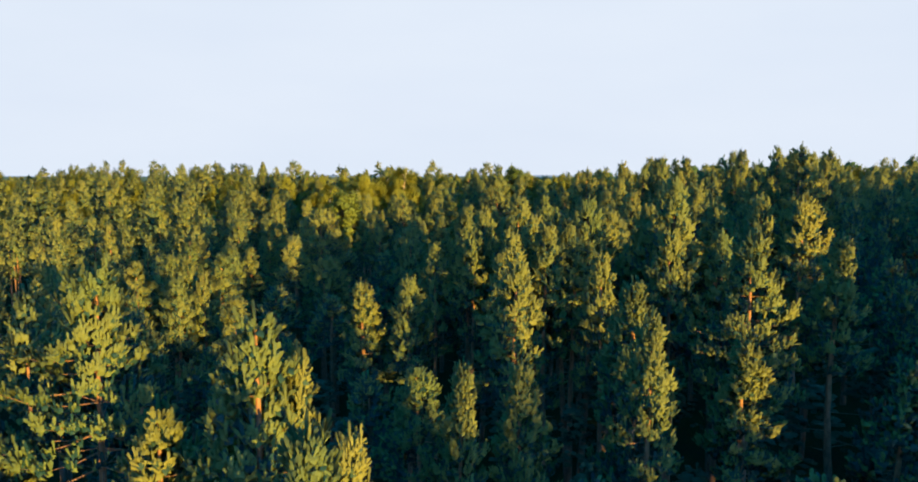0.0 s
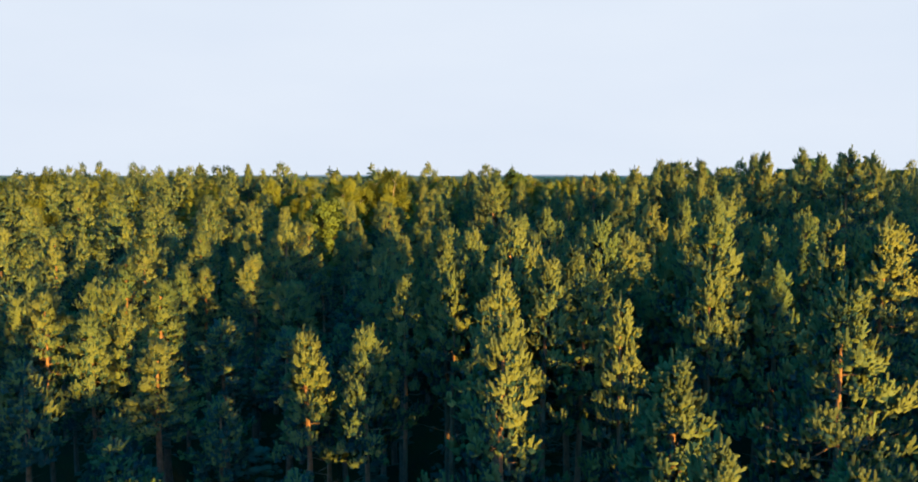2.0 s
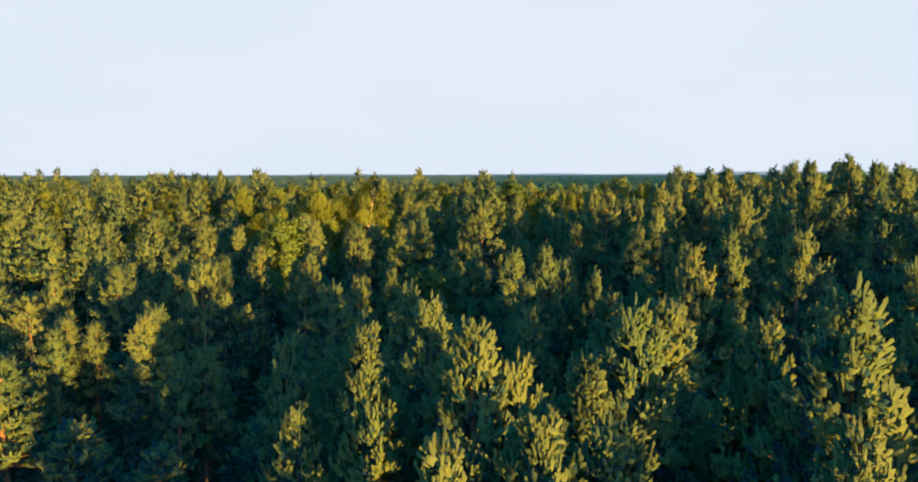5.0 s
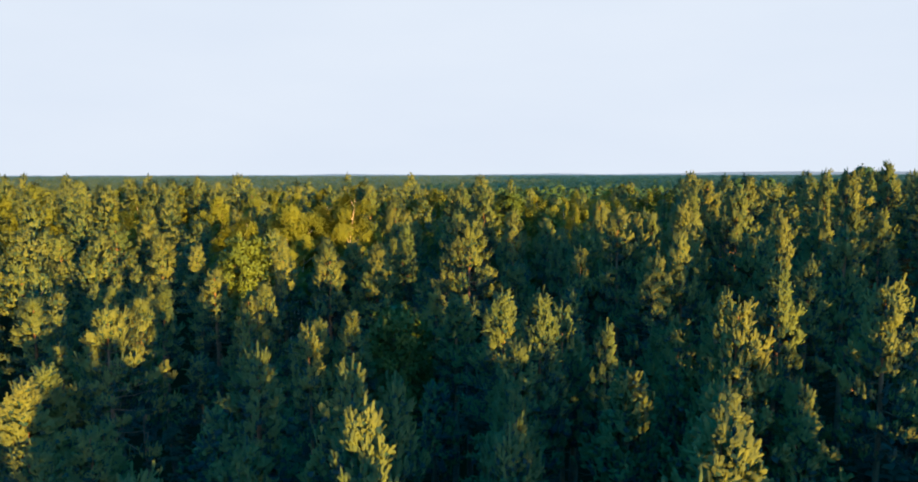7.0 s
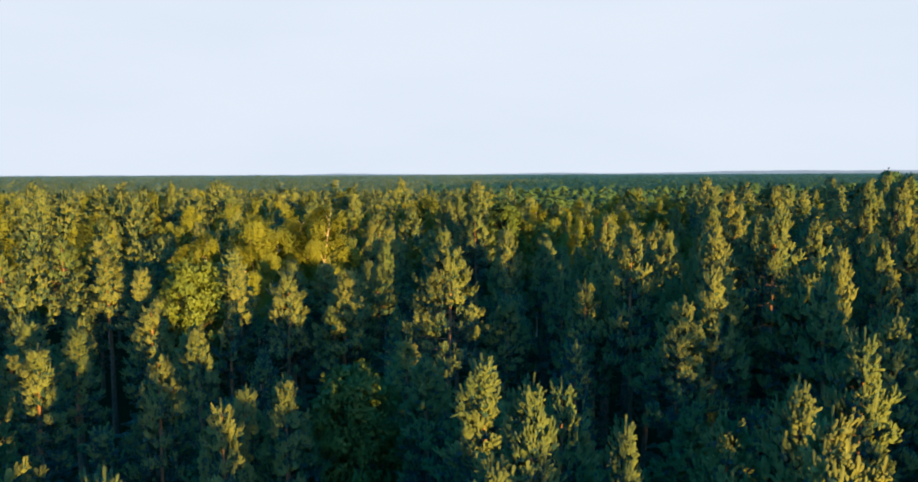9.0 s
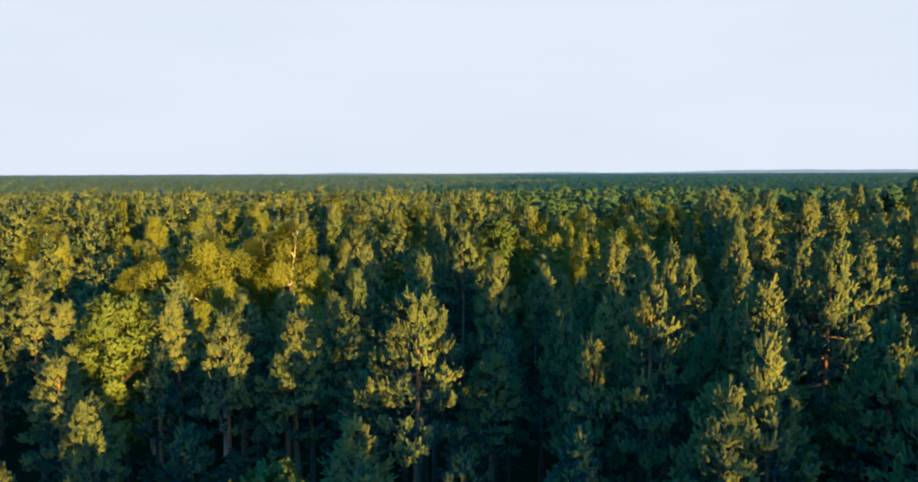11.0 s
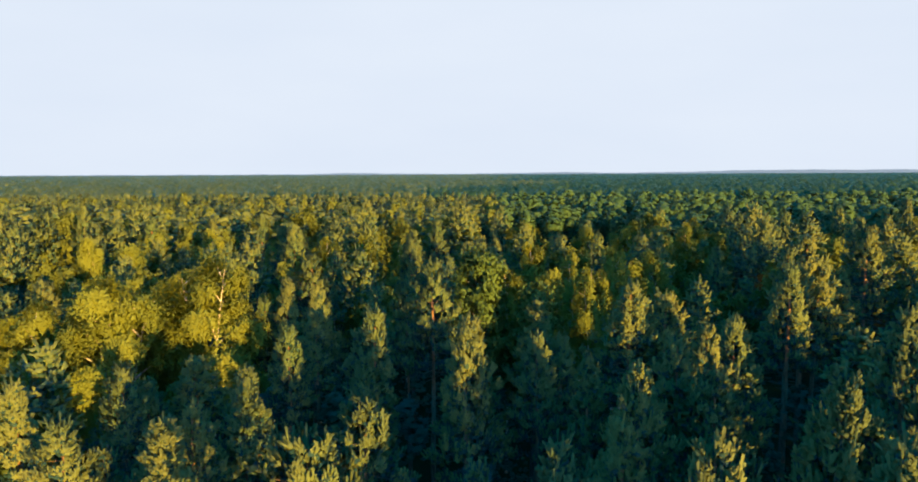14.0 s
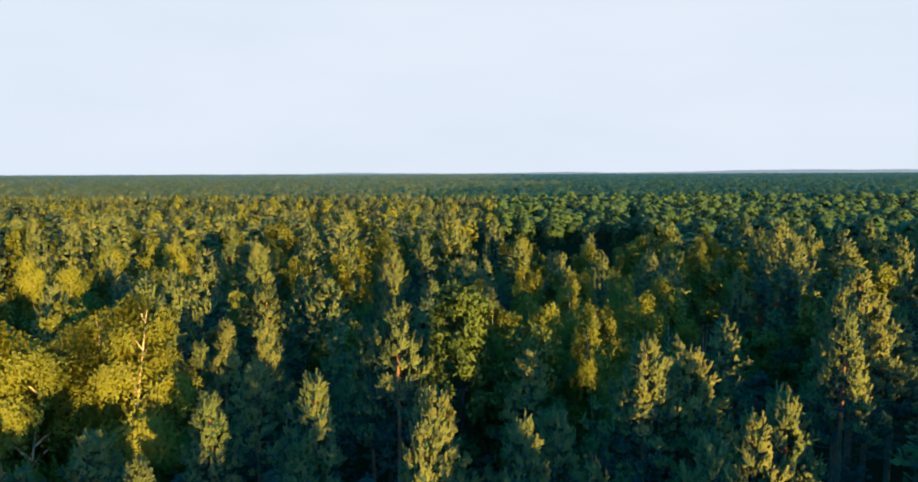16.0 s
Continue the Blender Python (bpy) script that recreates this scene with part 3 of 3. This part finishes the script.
pine(-9.4, 49.4, 11.0, 2.7)
pine(-12.3, 49.7, 12.6, 3.3)
pine(11.2, 49.8, 14.7, 3.0)
pine(8.7, 50.0, 14.6, 1.9)
pine(22.0, 50.5, 18.2, 3.0)
pine(-12.7, 51.5, 12.6, 3.3)
pine(28.0, 52.0, 18.6, 3.4)
pine(15.6, 52.2, 16.3, 3.2)
pine(-16.2, 52.3, 11.6, 2.9)
pine(7.3, 52.4, 14.8, 2.8)
pine(-17.7, 52.8, 11.8, 3.0)
pine(8.1, 53.3, 13.4, 2.8)
pine(-3.1, 54.0, 13.6, 2.6)
pine(11.8, 54.4, 13.3, 2.7)
pine(5.1, 54.5, 15.0, 3.2)
pine(18.1, 54.8, 16.3, 2.4)
pine(-1.4, 55.6, 13.9, 2.4)
pine(-22.0, 56.1, 12.2, 4.0)
pine(-3.1, 56.5, 13.3, 2.4)
pine(2.9, 57.4, 14.1, 3.0)
pine(-6.7, 57.5, 14.2, 2.6)
pine(-16.7, 58.5, 11.5, 2.7)
pine(17.8, 59.2, 16.7, 2.9)
pine(12.8, 59.3, 15.9, 2.9)
pine(18.0, 60.4, 16.8, 3.4)
pine(14.2, 60.6, 16.9, 2.7)
pine(-13.5, 61.3, 13.5, 3.4)
pine(20.0, 61.7, 17.7, 2.6)
pine(14.8, 61.9, 18.4, 3.2)
pine(-24.1, 62.0, 12.7, 2.8)
pine(-32.2, 62.2, 12.8, 2.6)
pine(1.7, 62.8, 13.4, 3.0)
pine(19.5, 63.0, 16.9, 4.0)
pine(-20.4, 63.1, 13.1, 2.7)
pine(15.7, 64.5, 17.9, 2.8)
pine(12.4, 64.9, 17.7, 3.1)
pine(-13.8, 65.0, 13.5, 2.7)
pine(10.1, 65.4, 15.6, 3.0)
pine(-17.9, 65.4, 12.0, 3.3)
pine(3.7, 66.0, 17.2, 4.7)
pine(14.4, 66.2, 15.6, 2.5)
pine(-9.4, 66.8, 12.8, 2.5)
pine(16.7, 68.2, 18.0, 2.6)
pine(9.5, 68.2, 16.3, 3.2)
pine(20.4, 68.4, 18.9, 4.0)
pine(6.7, 69.2, 14.0, 3.0)
pine(25.9, 69.6, 17.5, 2.6)
pine(-19.5, 69.6, 12.7, 2.7)
pine(18.2, 69.9, 16.5, 2.6)
pine(28.7, 70.9, 17.8, 2.9)
pine(11.6, 71.2, 15.7, 2.4)
pine(-13.6, 71.3, 13.2, 3.6)
pine(-3.5, 71.9, 13.2, 3.1)
pine(-2.3, 72.6, 15.1, 3.3)
pine(4.0, 73.2, 15.6, 3.4)
pine(12.7, 73.5, 16.6, 3.1)
pine(-14.2, 73.6, 13.2, 3.4)
pine(-6.0, 72.4, 15.1, 3.6)
pine(-19.4, 73.8, 12.0, 2.4)
pine(13.1, 74.5, 16.2, 2.7)
pine(-2.6, 74.7, 14.8, 3.4)
pine(15.5, 74.9, 16.1, 3.2)
pine(-10.4, 76.6, 15.0, 2.8)
pine(11.4, 76.7, 16.0, 2.0)
pine(7.0, 76.8, 17.1, 3.0)
pine(14.9, 77.1, 16.6, 3.3)
pine(16.6, 78.6, 16.7, 3.0)
pine(-17.9, 78.8, 14.3, 3.2)
pine(-2.0, 79.3, 14.8, 2.7)
pine(9.8, 80.0, 16.1, 2.6)
pine(18.0, 80.0, 16.7, 2.8)
pine(7.1, 80.4, 16.8, 3.0)
pine(2.5, 80.5, 14.9, 2.5)
pine(-7.4, 81.1, 13.5, 2.8)
pine(18.7, 81.6, 16.5, 3.4)
pine(2.8, 82.0, 16.8, 2.7)
pine(11.3, 82.5, 15.4, 2.4)
pine(-22.4, 83.1, 14.8, 4.0)
pine(-1.7, 83.6, 15.6, 2.3)
pine(14.8, 84.2, 17.6, 4.2)
pine(16.5, 85.1, 16.9, 3.4)
pine(23.5, 86.8, 18.1, 2.4)
pine(5.1, 87.1, 18.4, 4.0)
pine(-1.4, 87.8, 15.5, 2.6)
pine(10.8, 89.3, 15.8, 3.2)
pine(24.6, 89.3, 18.6, 3.8)
pine(-29.8, 89.4, 15.2, 4.4)
pine(-35.4, 90.3, 13.8, 2.8)
pine(3.5, 90.3, 16.7, 2.7)
pine(-3.6, 91.1, 16.7, 2.5)
pine(27.0, 91.2, 17.8, 3.4)
pine(-19.3, 91.7, 16.5, 2.8)
pine(28.5, 91.7, 16.7, 2.6)
pine(-52.3, 91.9, 13.6, 2.5)
pine(-5.6, 92.3, 15.2, 2.5)
pine(-2.7, 93.2, 15.9, 2.6)
pine(-4.2, 98.0, 17.3, 3.6)
pine(-51.1, 98.9, 14.9, 3.1)
pine(2.5, 102.4, 18.2, 2.5)
pine(-33.3, 104.7, 15.9, 2.4)
pine(26.6, 106.9, 16.8, 2.9)
pine(-8.7, 110.5, 18.4, 4.5)
pine(-20.6, 122.7, 18.2, 2.6)
pine(-27.4, 122.8, 18.0, 3.4)
pine(-35.7, 124.8, 19.6, 2.5)
pine(-17.5, 129.2, 18.2, 2.9)
pine(-21.2, 40.8, 11.7, 3.0)
pine(-18.5, 46.3, 12.9, 3.6)
pine(-16.7, 49.8, 11.9, 2.8)
pine(16.4, 46.8, 16.6, 3.2)
pine(-7.8, 63.7, 13.9, 2.6)
pine(-7.4, 79.3, 14.9, 2.8)
pine(25.2, 67.5, 17.3, 3.0)
pine(31.6, 72.3, 16.9, 3.2)
pine(26.7, 77.5, 17.5, 3.4)
pine(-6.2, 83.2, 14.1, 3.0)
pine(-1.3, 75.9, 15.0, 2.6)
pine(16.6, 69.7, 16.5, 2.6)
pine(-28.0, 91.4, 15.1, 3.2)
pine(9.1, 101.2, 16.4, 3.2)
pine(20.1, 55.9, 17.5, 3.4)
pine(10.25, 43.5, 14.4, 2.8)
pine(1.4, 40.0, 15.2, 3.0)
pine(9.6, 34.1, 15.9, 2.6)
pine(-10.2, 112.6, 18.4, 3.4)
pine(1.5, 112.6, 17.7, 3.0)
pine(3.0, 123.7, 17.7, 3.4)
pine(0.5, 33.8, 15.8, 2.2)
pine(2.8, 31.9, 16.3, 2.4)
pine(-3.1, 47.3, 14.4, 3.6)
pine(22.3, 75.2, 18.2, 3.6)
pine(17.9, 40.6, 15.8, 2.8)
pine(-12.7, 56.2, 13.7, 2.6)
pine(-10.8, 52.8, 14.6, 4.2)
pine(32.4, 78.0, 20.1, 3.6)
pine(40.0, 85.9, 20.8, 3.8)
pine(38.5, 79.0, 20.0, 3.6)
pine(31.2, 93.5, 19.6, 3.6)
pine(42.0, 81.4, 19.9, 3.4)
pine(32.9, 60.3, 19.3, 3.6)
pine(33.6, 83.7, 20.1, 3.4)
pine(26.2, 91.0, 19.2, 3.2)



# ---- the wood between them ----
def crown_top(x, y):
    """The usual height of the canopy, changed out of view to block the sun or let it in."""
    x, y = np.asarray(x, float), np.asarray(y, float)
    rolling = 1.2 * np.sin(x * 0.21 + 2) * np.sin(y * 0.17) + np.interp(y, (60, 95, 115, 140, 185), (0.2, 2.4, 3.6, 3.4, 0.6))
    dips = 1.8 * np.exp(-(((x - 31) / 11.0) ** 4) - ((y - 82) / 12.0) ** 4) + 3.2 * np.exp(-(((x - 34) / 22.0) ** 4) - ((y - 163) / 34.0) ** 4)
    edge = 0.13 * np.clip(x - 0.148 * y - 12, 0, 26) * np.interp(y, (-20, 0, 75, 100), (0.6, 1, 1, 0))
    # unseen pines on the sun's side made taller to block the low sun
    sun_block = 2.6 * np.clip((x - 0.72 * y - 1) / 4, 0, 1) * np.interp(y, (8, 22, 60, 80), (0, 1, 1, 0))
    # unseen pines around the flight's start made lower to let the sun through
    start = 2.4 * np.clip(1 - np.abs(x - 4) / 26, 0, 1) * np.interp(y, (-40, -25, 6, 12), (0, 1, 1, 0))
    return np.minimum(ground_z(x, y) + 13.6 + rolling - dips - start + edge, np.interp(y, (85, 105, 150), (18.6, 19.5, 20.5))) + sun_block



def scatter(rng, x0, x1, y0, y1, gap, tries, taken, allowed):
    """Feet at least gap apart from one another and from those taken."""
    cell = gap
    grid = {}
    for x, y in taken:
        grid.setdefault((int(x // cell), int(y // cell)), []).append((x, y))
    found = []
    for x, y in zip(rng.uniform(x0, x1, tries), rng.uniform(y0, y1, tries)):
        if not allowed(x, y):
            continue
        i, j = int(x // cell), int(y // cell)
        if any((x - p) ** 2 + (y - q) ** 2 < gap * gap for a in (i - 1, i, i + 1) for b in (j - 1, j, j + 1) for p, q in grid.get((a, b), ())):
            continue
        grid.setdefault((i, j), []).append((x, y))
        found.append((x, y))
    return found


def hollow(x, y):
    """Places where the wood is open and dark."""
    return (x - 11.5) ** 2 + (y - 56.5) ** 2 < 8 or (x + 9) ** 2 + (y - 38) ** 2 < 10 or (x - 9.5) ** 2 + (y - 72) ** 2 < 5


def off_axis(x, y):
    """How far a place lies to the side of the flight line, as a share of the distance flown past it."""
    return abs(x - 0.148 * y) / max(1.0, y + 14)


TALLER = np.array(PLACED)
AHEAD_WAY = unit(np.stack([TALLER[:, 0] - 0.148 * (TALLER[:, 1] - 25), 0 * TALLER[:, 0] + 25], -1))


def sunk(x, y, top, width):
    """The lesser trees grow in the lee of the taller ones: keep their tips under the crowns that rise beyond them."""
    rel = TALLER[:, :2] - (x, y)
    along = (rel * AHEAD_WAY).sum(1)
    aside = abs(rel[:, 0] * AHEAD_WAY[:, 1] - rel[:, 1] * AHEAD_WAY[:, 0])
    near = (along > 0) & (along < 20) & (aside < width / 2 + 0.35 * TALLER[:, 2])
    cap = (TALLER[near, 3] - 2.5 + 0.14 * along[near]).min() if near.any() else 99
    if x > 0 and off_axis(x, y) > 0.5:  # trees on the sun's side kept tall to shade the wood
        return float(top)
    return max(float(ground_z(x, y)) + 7.5, min(float(top), cap))


FILL = np.random.default_rng(77)
between = scatter(FILL, -60, 80, 4, 80, 3.3, 6000, [(x, y) for x, y, w, t in PLACED], lambda x, y: off_axis(x, y) < 0.75 and not hollow(x, y))
beyond = scatter(FILL, -90, 110, 80, 130, 3.7, 6000, [(x, y) for x, y, w, t in PLACED], lambda x, y: off_axis(x, y) < 0.75)
between.sort(key=lambda p: abs(p[0] - 0.148 * p[1]) + 0.25 * abs(p[1] - 60))
for x, y in between[:80]:
    wide = FILL.uniform(2.2, 3.1)
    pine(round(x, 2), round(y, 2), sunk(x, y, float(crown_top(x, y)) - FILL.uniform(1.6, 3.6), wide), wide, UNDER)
rest = between[80:]


def coarse_pine(rng, radius, tufts, top, share, count, grow):
    """A pine in fewer, larger tufts, for the wood further off."""
    keep = rng.permutation(len(tufts[0]))[: int(share * len(tufts[0]))]
    return radius, needle_crown(rng, [a[keep] for a in tufts], [a[:4] for a in top], count, grow, 0.16)


def coarse_round(rng, billows, leaves, fine=1.0):
    """A rounded broadleaf crown: billows of foliage with loose leaves over them."""
    radius, depth = 2.0, 5.5

    def shell(count, swell):
        s, a = rng.random(count) ** 1.2, rng.random(count) * 6.3
        out = radius * swell * np.sqrt(np.maximum(0.02, 1 - (1 - np.minimum(1, s * 1.3 + 0.03)) ** 2)) * (0.85 + 0.2 * np.sin(a * 3 + 5 * s)) * rng.uniform(0.75, 1.05, count)
        return np.stack([np.cos(a) * out, np.sin(a) * out, TALL - depth * s - 0.35], -1)

    puffs = shell(billows, 0.88)
    at = np.repeat(puffs, leaves, 0) + rng.normal(0, 0.42 * fine, (billows * leaves, 3))
    body, loose = lumps(rng, puffs, rng.uniform(0.6, 1.0, billows) * fine), leaf_tris(rng, at, 0.5 * fine)
    middle = np.array([0, 0, TALL - 3.0])
    hearts = np.concatenate([np.repeat(puffs * 0.2 + middle * 0.8, 6, 0), np.repeat(np.repeat(puffs * 0.2 + middle * 0.8, leaves, 0), 3, 0)])
    verts, faces = merged([body, loose])
    return radius, faced(verts, faces, puffed(verts, hearts, rng))


def coarse_trunk():
    verts, faces = tube([(0, 0, -0.2), (0, 0, TALL - 3)], [0.15, 0.06], 4)
    return verts, faces, unit(verts * (1, 1, 0) + 1e-6)


def planted(rng, patterns, feet, tops, widths):
    """Many trees in one pair of arrays."""
    verts, faces, normals, slots, base = [], [], [], [], 0
    for (x, y), top, width in zip(feet, tops, widths):
        radius, (v, f, o, *kinds) = patterns[rng.integers(len(patterns))]
        a = rng.random() * 6.28
        k, g = width / 2 / radius, float(ground_z(x, y))
        c, s = math.cos(a) * k, math.sin(a) * k
        w = np.empty_like(v)
        w[:, 0], w[:, 1] = v[:, 0] * c - v[:, 1] * s + x, v[:, 0] * s + v[:, 1] * c + y
        w[:, 2] = v[:, 2] * ((top - g) / TALL) + g
        p = o.copy()
        p[:, 0], p[:, 1] = o[:, 0] * math.cos(a) - o[:, 1] * math.sin(a), o[:, 0] * math.sin(a) + o[:, 1] * math.cos(a)
        verts.append(w)
        normals.append(p)
        faces.append(f + base)
        slots.append(kinds[0] if kinds else np.zeros(len(f), bool))
        base += len(v)
    return np.concatenate(verts), np.concatenate(faces), np.concatenate(normals), np.concatenate(slots)


def wood(name, label, rng, patterns, feet, mat, lower, widths):
    xy = np.array(feet)
    tops = crown_top(xy[:, 0], xy[:, 1]) - rng.uniform(*lower, len(xy))
    if xy[:, 1].min() < 128:
        tops = np.array([sunk(x, y, t, widths[1]) for (x, y), t in zip(feet, tops)])
    verts, faces, *look_of = planted(rng, patterns, feet, tops, rng.uniform(*widths, len(xy)))
    tagged(new(name, raw_mesh(name, verts, faces, mat, True, *look_of)), label, "forest", kind="stuff")
    return tops


def trunks(name, rng, feet, tops):
    verts, faces, *rest_of = planted(rng, [(1.0, coarse_trunk())], feet, tops, np.full(len(feet), 2.0))
    tagged(new(name, raw_mesh(name, verts, faces, PINE_BARK, True)), "many bare pine trunks in the shade of the wood", "forest", kind="stuff")


W = np.random.default_rng(5)
MID = [coarse_pine(W, r, s, t, 0.3, 2, 1.5) for r, s, t in TUFTS[:8]]
LOW = [coarse_pine(W, r, s, t, 0.22, 0, 1.75) for r, s, t in TUFTS]
AHEAD = [coarse_pine(W, r, s, t, 0.36, 2, 1.25) for r, s, t in TUFTS[:8]]
FAR = [coarse_pine(W, r, s, t, 0.1, 0, 2.6) for r, s, t in TUFTS]
CANOPY = [coarse_pine(W, r, s, t, 0.2, 0, 1.7) for r, s, t in TUFTS[:8]]
ROUND_FAR = [coarse_round(W, 50, 3, 0.7) for q in range(5)]
ROUND_MID = [coarse_round(W, 120, 7, 0.46) for q in range(5)]


WEEP = [(2.2, birch_pattern(51 + q, 2.2, 6.5, 1 + q % 2, 560, 8, 0.21)[2]) for q in range(4)]


def leafy_side(x, y):
    """The broadleaf part of the wood, beyond the birches to the right of the flight line."""
    return y > 118 + 10 * math.sin(x * 0.05) and x > 8 + 0.02 * y


def clearing(x, y):
    """An open place beyond the birches, with the broadleaf wood standing dark behind it."""
    return 128 < y < 218 and 5 < x < 7 + 0.24 * (y - 51)


def around(x, y):
    """Out of view beside and behind the flight, out of the things' stretch, where pines are added to shade the wood."""
    return (off_axis(x, y) >= 0.75 and y > 4) or y <= 4


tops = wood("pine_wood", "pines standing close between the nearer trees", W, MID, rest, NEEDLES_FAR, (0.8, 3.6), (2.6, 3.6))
trunks("pine_trunks", W, rest, tops)
birch_feet = [p for p in beyond if p[1] > 92 and W.random() < 0.38]
beyond = [p for p in beyond if p not in birch_feet]
wood("birch_wood_ahead", "yellow-green birch crowns among the pines on the rise", W, WEEP, birch_feet, BIRCH_FAR, (-0.4, 1.6), (3.2, 4.8))
wood("pine_wood_ahead", "pines standing close on the rise ahead", W, AHEAD, beyond, NEEDLES_FAR, (-0.8, 1.5), (3.6, 5.2))
under = scatter(W, -70, 85, -25, 135, 3.4, 22000, rest, lambda x, y: off_axis(x, y) < 0.8 and not hollow(x, y) and (y > 80 or off_axis(x, y) > 0.5 or W.random() < 0.3))
# both slots take the dark needles, painting in the deep shade of the gaps
wood("young_pine_wood", "young pines filling the shade between the taller ones", W, LOW, under, (OLD_SHADE_FAR, OLD_SHADE_FAR), (6.0, 8.5), (3.0, 4.0))
# never in view: these pines are added only for the shadows they cast
side = scatter(W, -70, 95, -50, 85, 2.7, 20000, [(x, y) for x, y, w, t in PLACED] + rest + under + beyond, around)
wood("pine_wood_beside", "unseen pines added beside and behind to shade the wood", W, FAR, side, NEEDLES_FAR, (-0.8, 1.2), (3.2, 4.4))
middle = scatter(W, -170, 220, 130, 230, 4.2, 9000, [], lambda x, y: off_axis(x, y) < 0.8 and not clearing(x, y)) + scatter(W, -290, 350, 230, 420, 5.8, 9000, [], lambda x, y: off_axis(x, y) < 0.8)
golden = [p for p in middle if not leafy_side(*p) and W.random() < np.interp(p[1], (130, 200, 420), (0.6, 0.35, 0.1))]
closer = [p for p in middle if not leafy_side(*p) and p not in golden]
wood("pine_wood_middle", "pine canopy of the middle distance", W, CANOPY, closer, NEEDLES_FAR, (-0.5, 1.4), (4.6, 6.4))
wood("birch_wood", "drooping yellow-green birch crowns among the pines", W, WEEP, [p for p in golden if p[1] < 200], BIRCH_FAR, (-0.4, 1.6), (4.2, 6.0))
wood("birch_wood_beyond", "round yellow-green birch crowns further on among the pines", W, ROUND_MID, [p for p in golden if p[1] >= 200], BIRCH_FAR, (-0.4, 1.6), (4.2, 6.4))
leafy = [p for p in middle if leafy_side(*p)]
wood("broadleaf_wood", "dense round green crowns of the broadleaf wood", W, ROUND_MID, [p for p in leafy if p[1] < 265], BROAD_FAR, (-0.8, 2.0), (4.4, 7.0))
wood("broadleaf_wood_beyond", "round green crowns of the broadleaf wood further on", W, ROUND_FAR, [p for p in leafy if p[1] >= 265], BROAD_FAR, (-0.8, 2.0), (4.6, 7.5))


def dome(rng):
    """A rough low crown of few faces, for canopy near the horizon."""
    v = [(0.15 * rng.normal(), 0.15 * rng.normal(), TALL)]
    for ring, (r, z) in enumerate(((0.55, TALL - 1.4), (1.0, TALL - 3.6))):
        for q in range(5):
            a = q * 1.2566 + ring * 0.6
            k = r * rng.uniform(0.7, 1.2)
            v.append((math.cos(a) * k, math.sin(a) * k, z + rng.normal(0, 0.4)))
    f = [(0, 1 + q, 1 + (q + 1) % 5) for q in range(5)]
    for q in range(5):
        f += [(1 + q, 6 + q, 1 + (q + 1) % 5), (6 + q, 6 + (q + 1) % 5, 1 + (q + 1) % 5)]
    v = np.array(v)
    return 1.0, (v, np.array(f), unit(v - np.array([0, 0, TALL - 4.6]) + rng.normal(0, 0.2, v.shape)))


DOMES = [dome(W) for q in range(8)]
far_feet, d = [], 420.0
while d < 3900:
    gap = 5.4 + (d - 420) * 0.010
    count = int(1.7 * d / gap)
    for x in (np.arange(count) / count - 0.5 + W.uniform(-0.5, 0.5, count) / count) * 1.75 * d:
        far_feet.append((x + 0.148 * 60, d + W.uniform(-0.5, 0.5) * gap * 1.3))
    d += gap * 1.15
far_xy = np.array(far_feet)
broad_far = [bool(x > 20 + 0.03 * y + 60 * math.sin(y * 0.01)) for x, y in far_feet]
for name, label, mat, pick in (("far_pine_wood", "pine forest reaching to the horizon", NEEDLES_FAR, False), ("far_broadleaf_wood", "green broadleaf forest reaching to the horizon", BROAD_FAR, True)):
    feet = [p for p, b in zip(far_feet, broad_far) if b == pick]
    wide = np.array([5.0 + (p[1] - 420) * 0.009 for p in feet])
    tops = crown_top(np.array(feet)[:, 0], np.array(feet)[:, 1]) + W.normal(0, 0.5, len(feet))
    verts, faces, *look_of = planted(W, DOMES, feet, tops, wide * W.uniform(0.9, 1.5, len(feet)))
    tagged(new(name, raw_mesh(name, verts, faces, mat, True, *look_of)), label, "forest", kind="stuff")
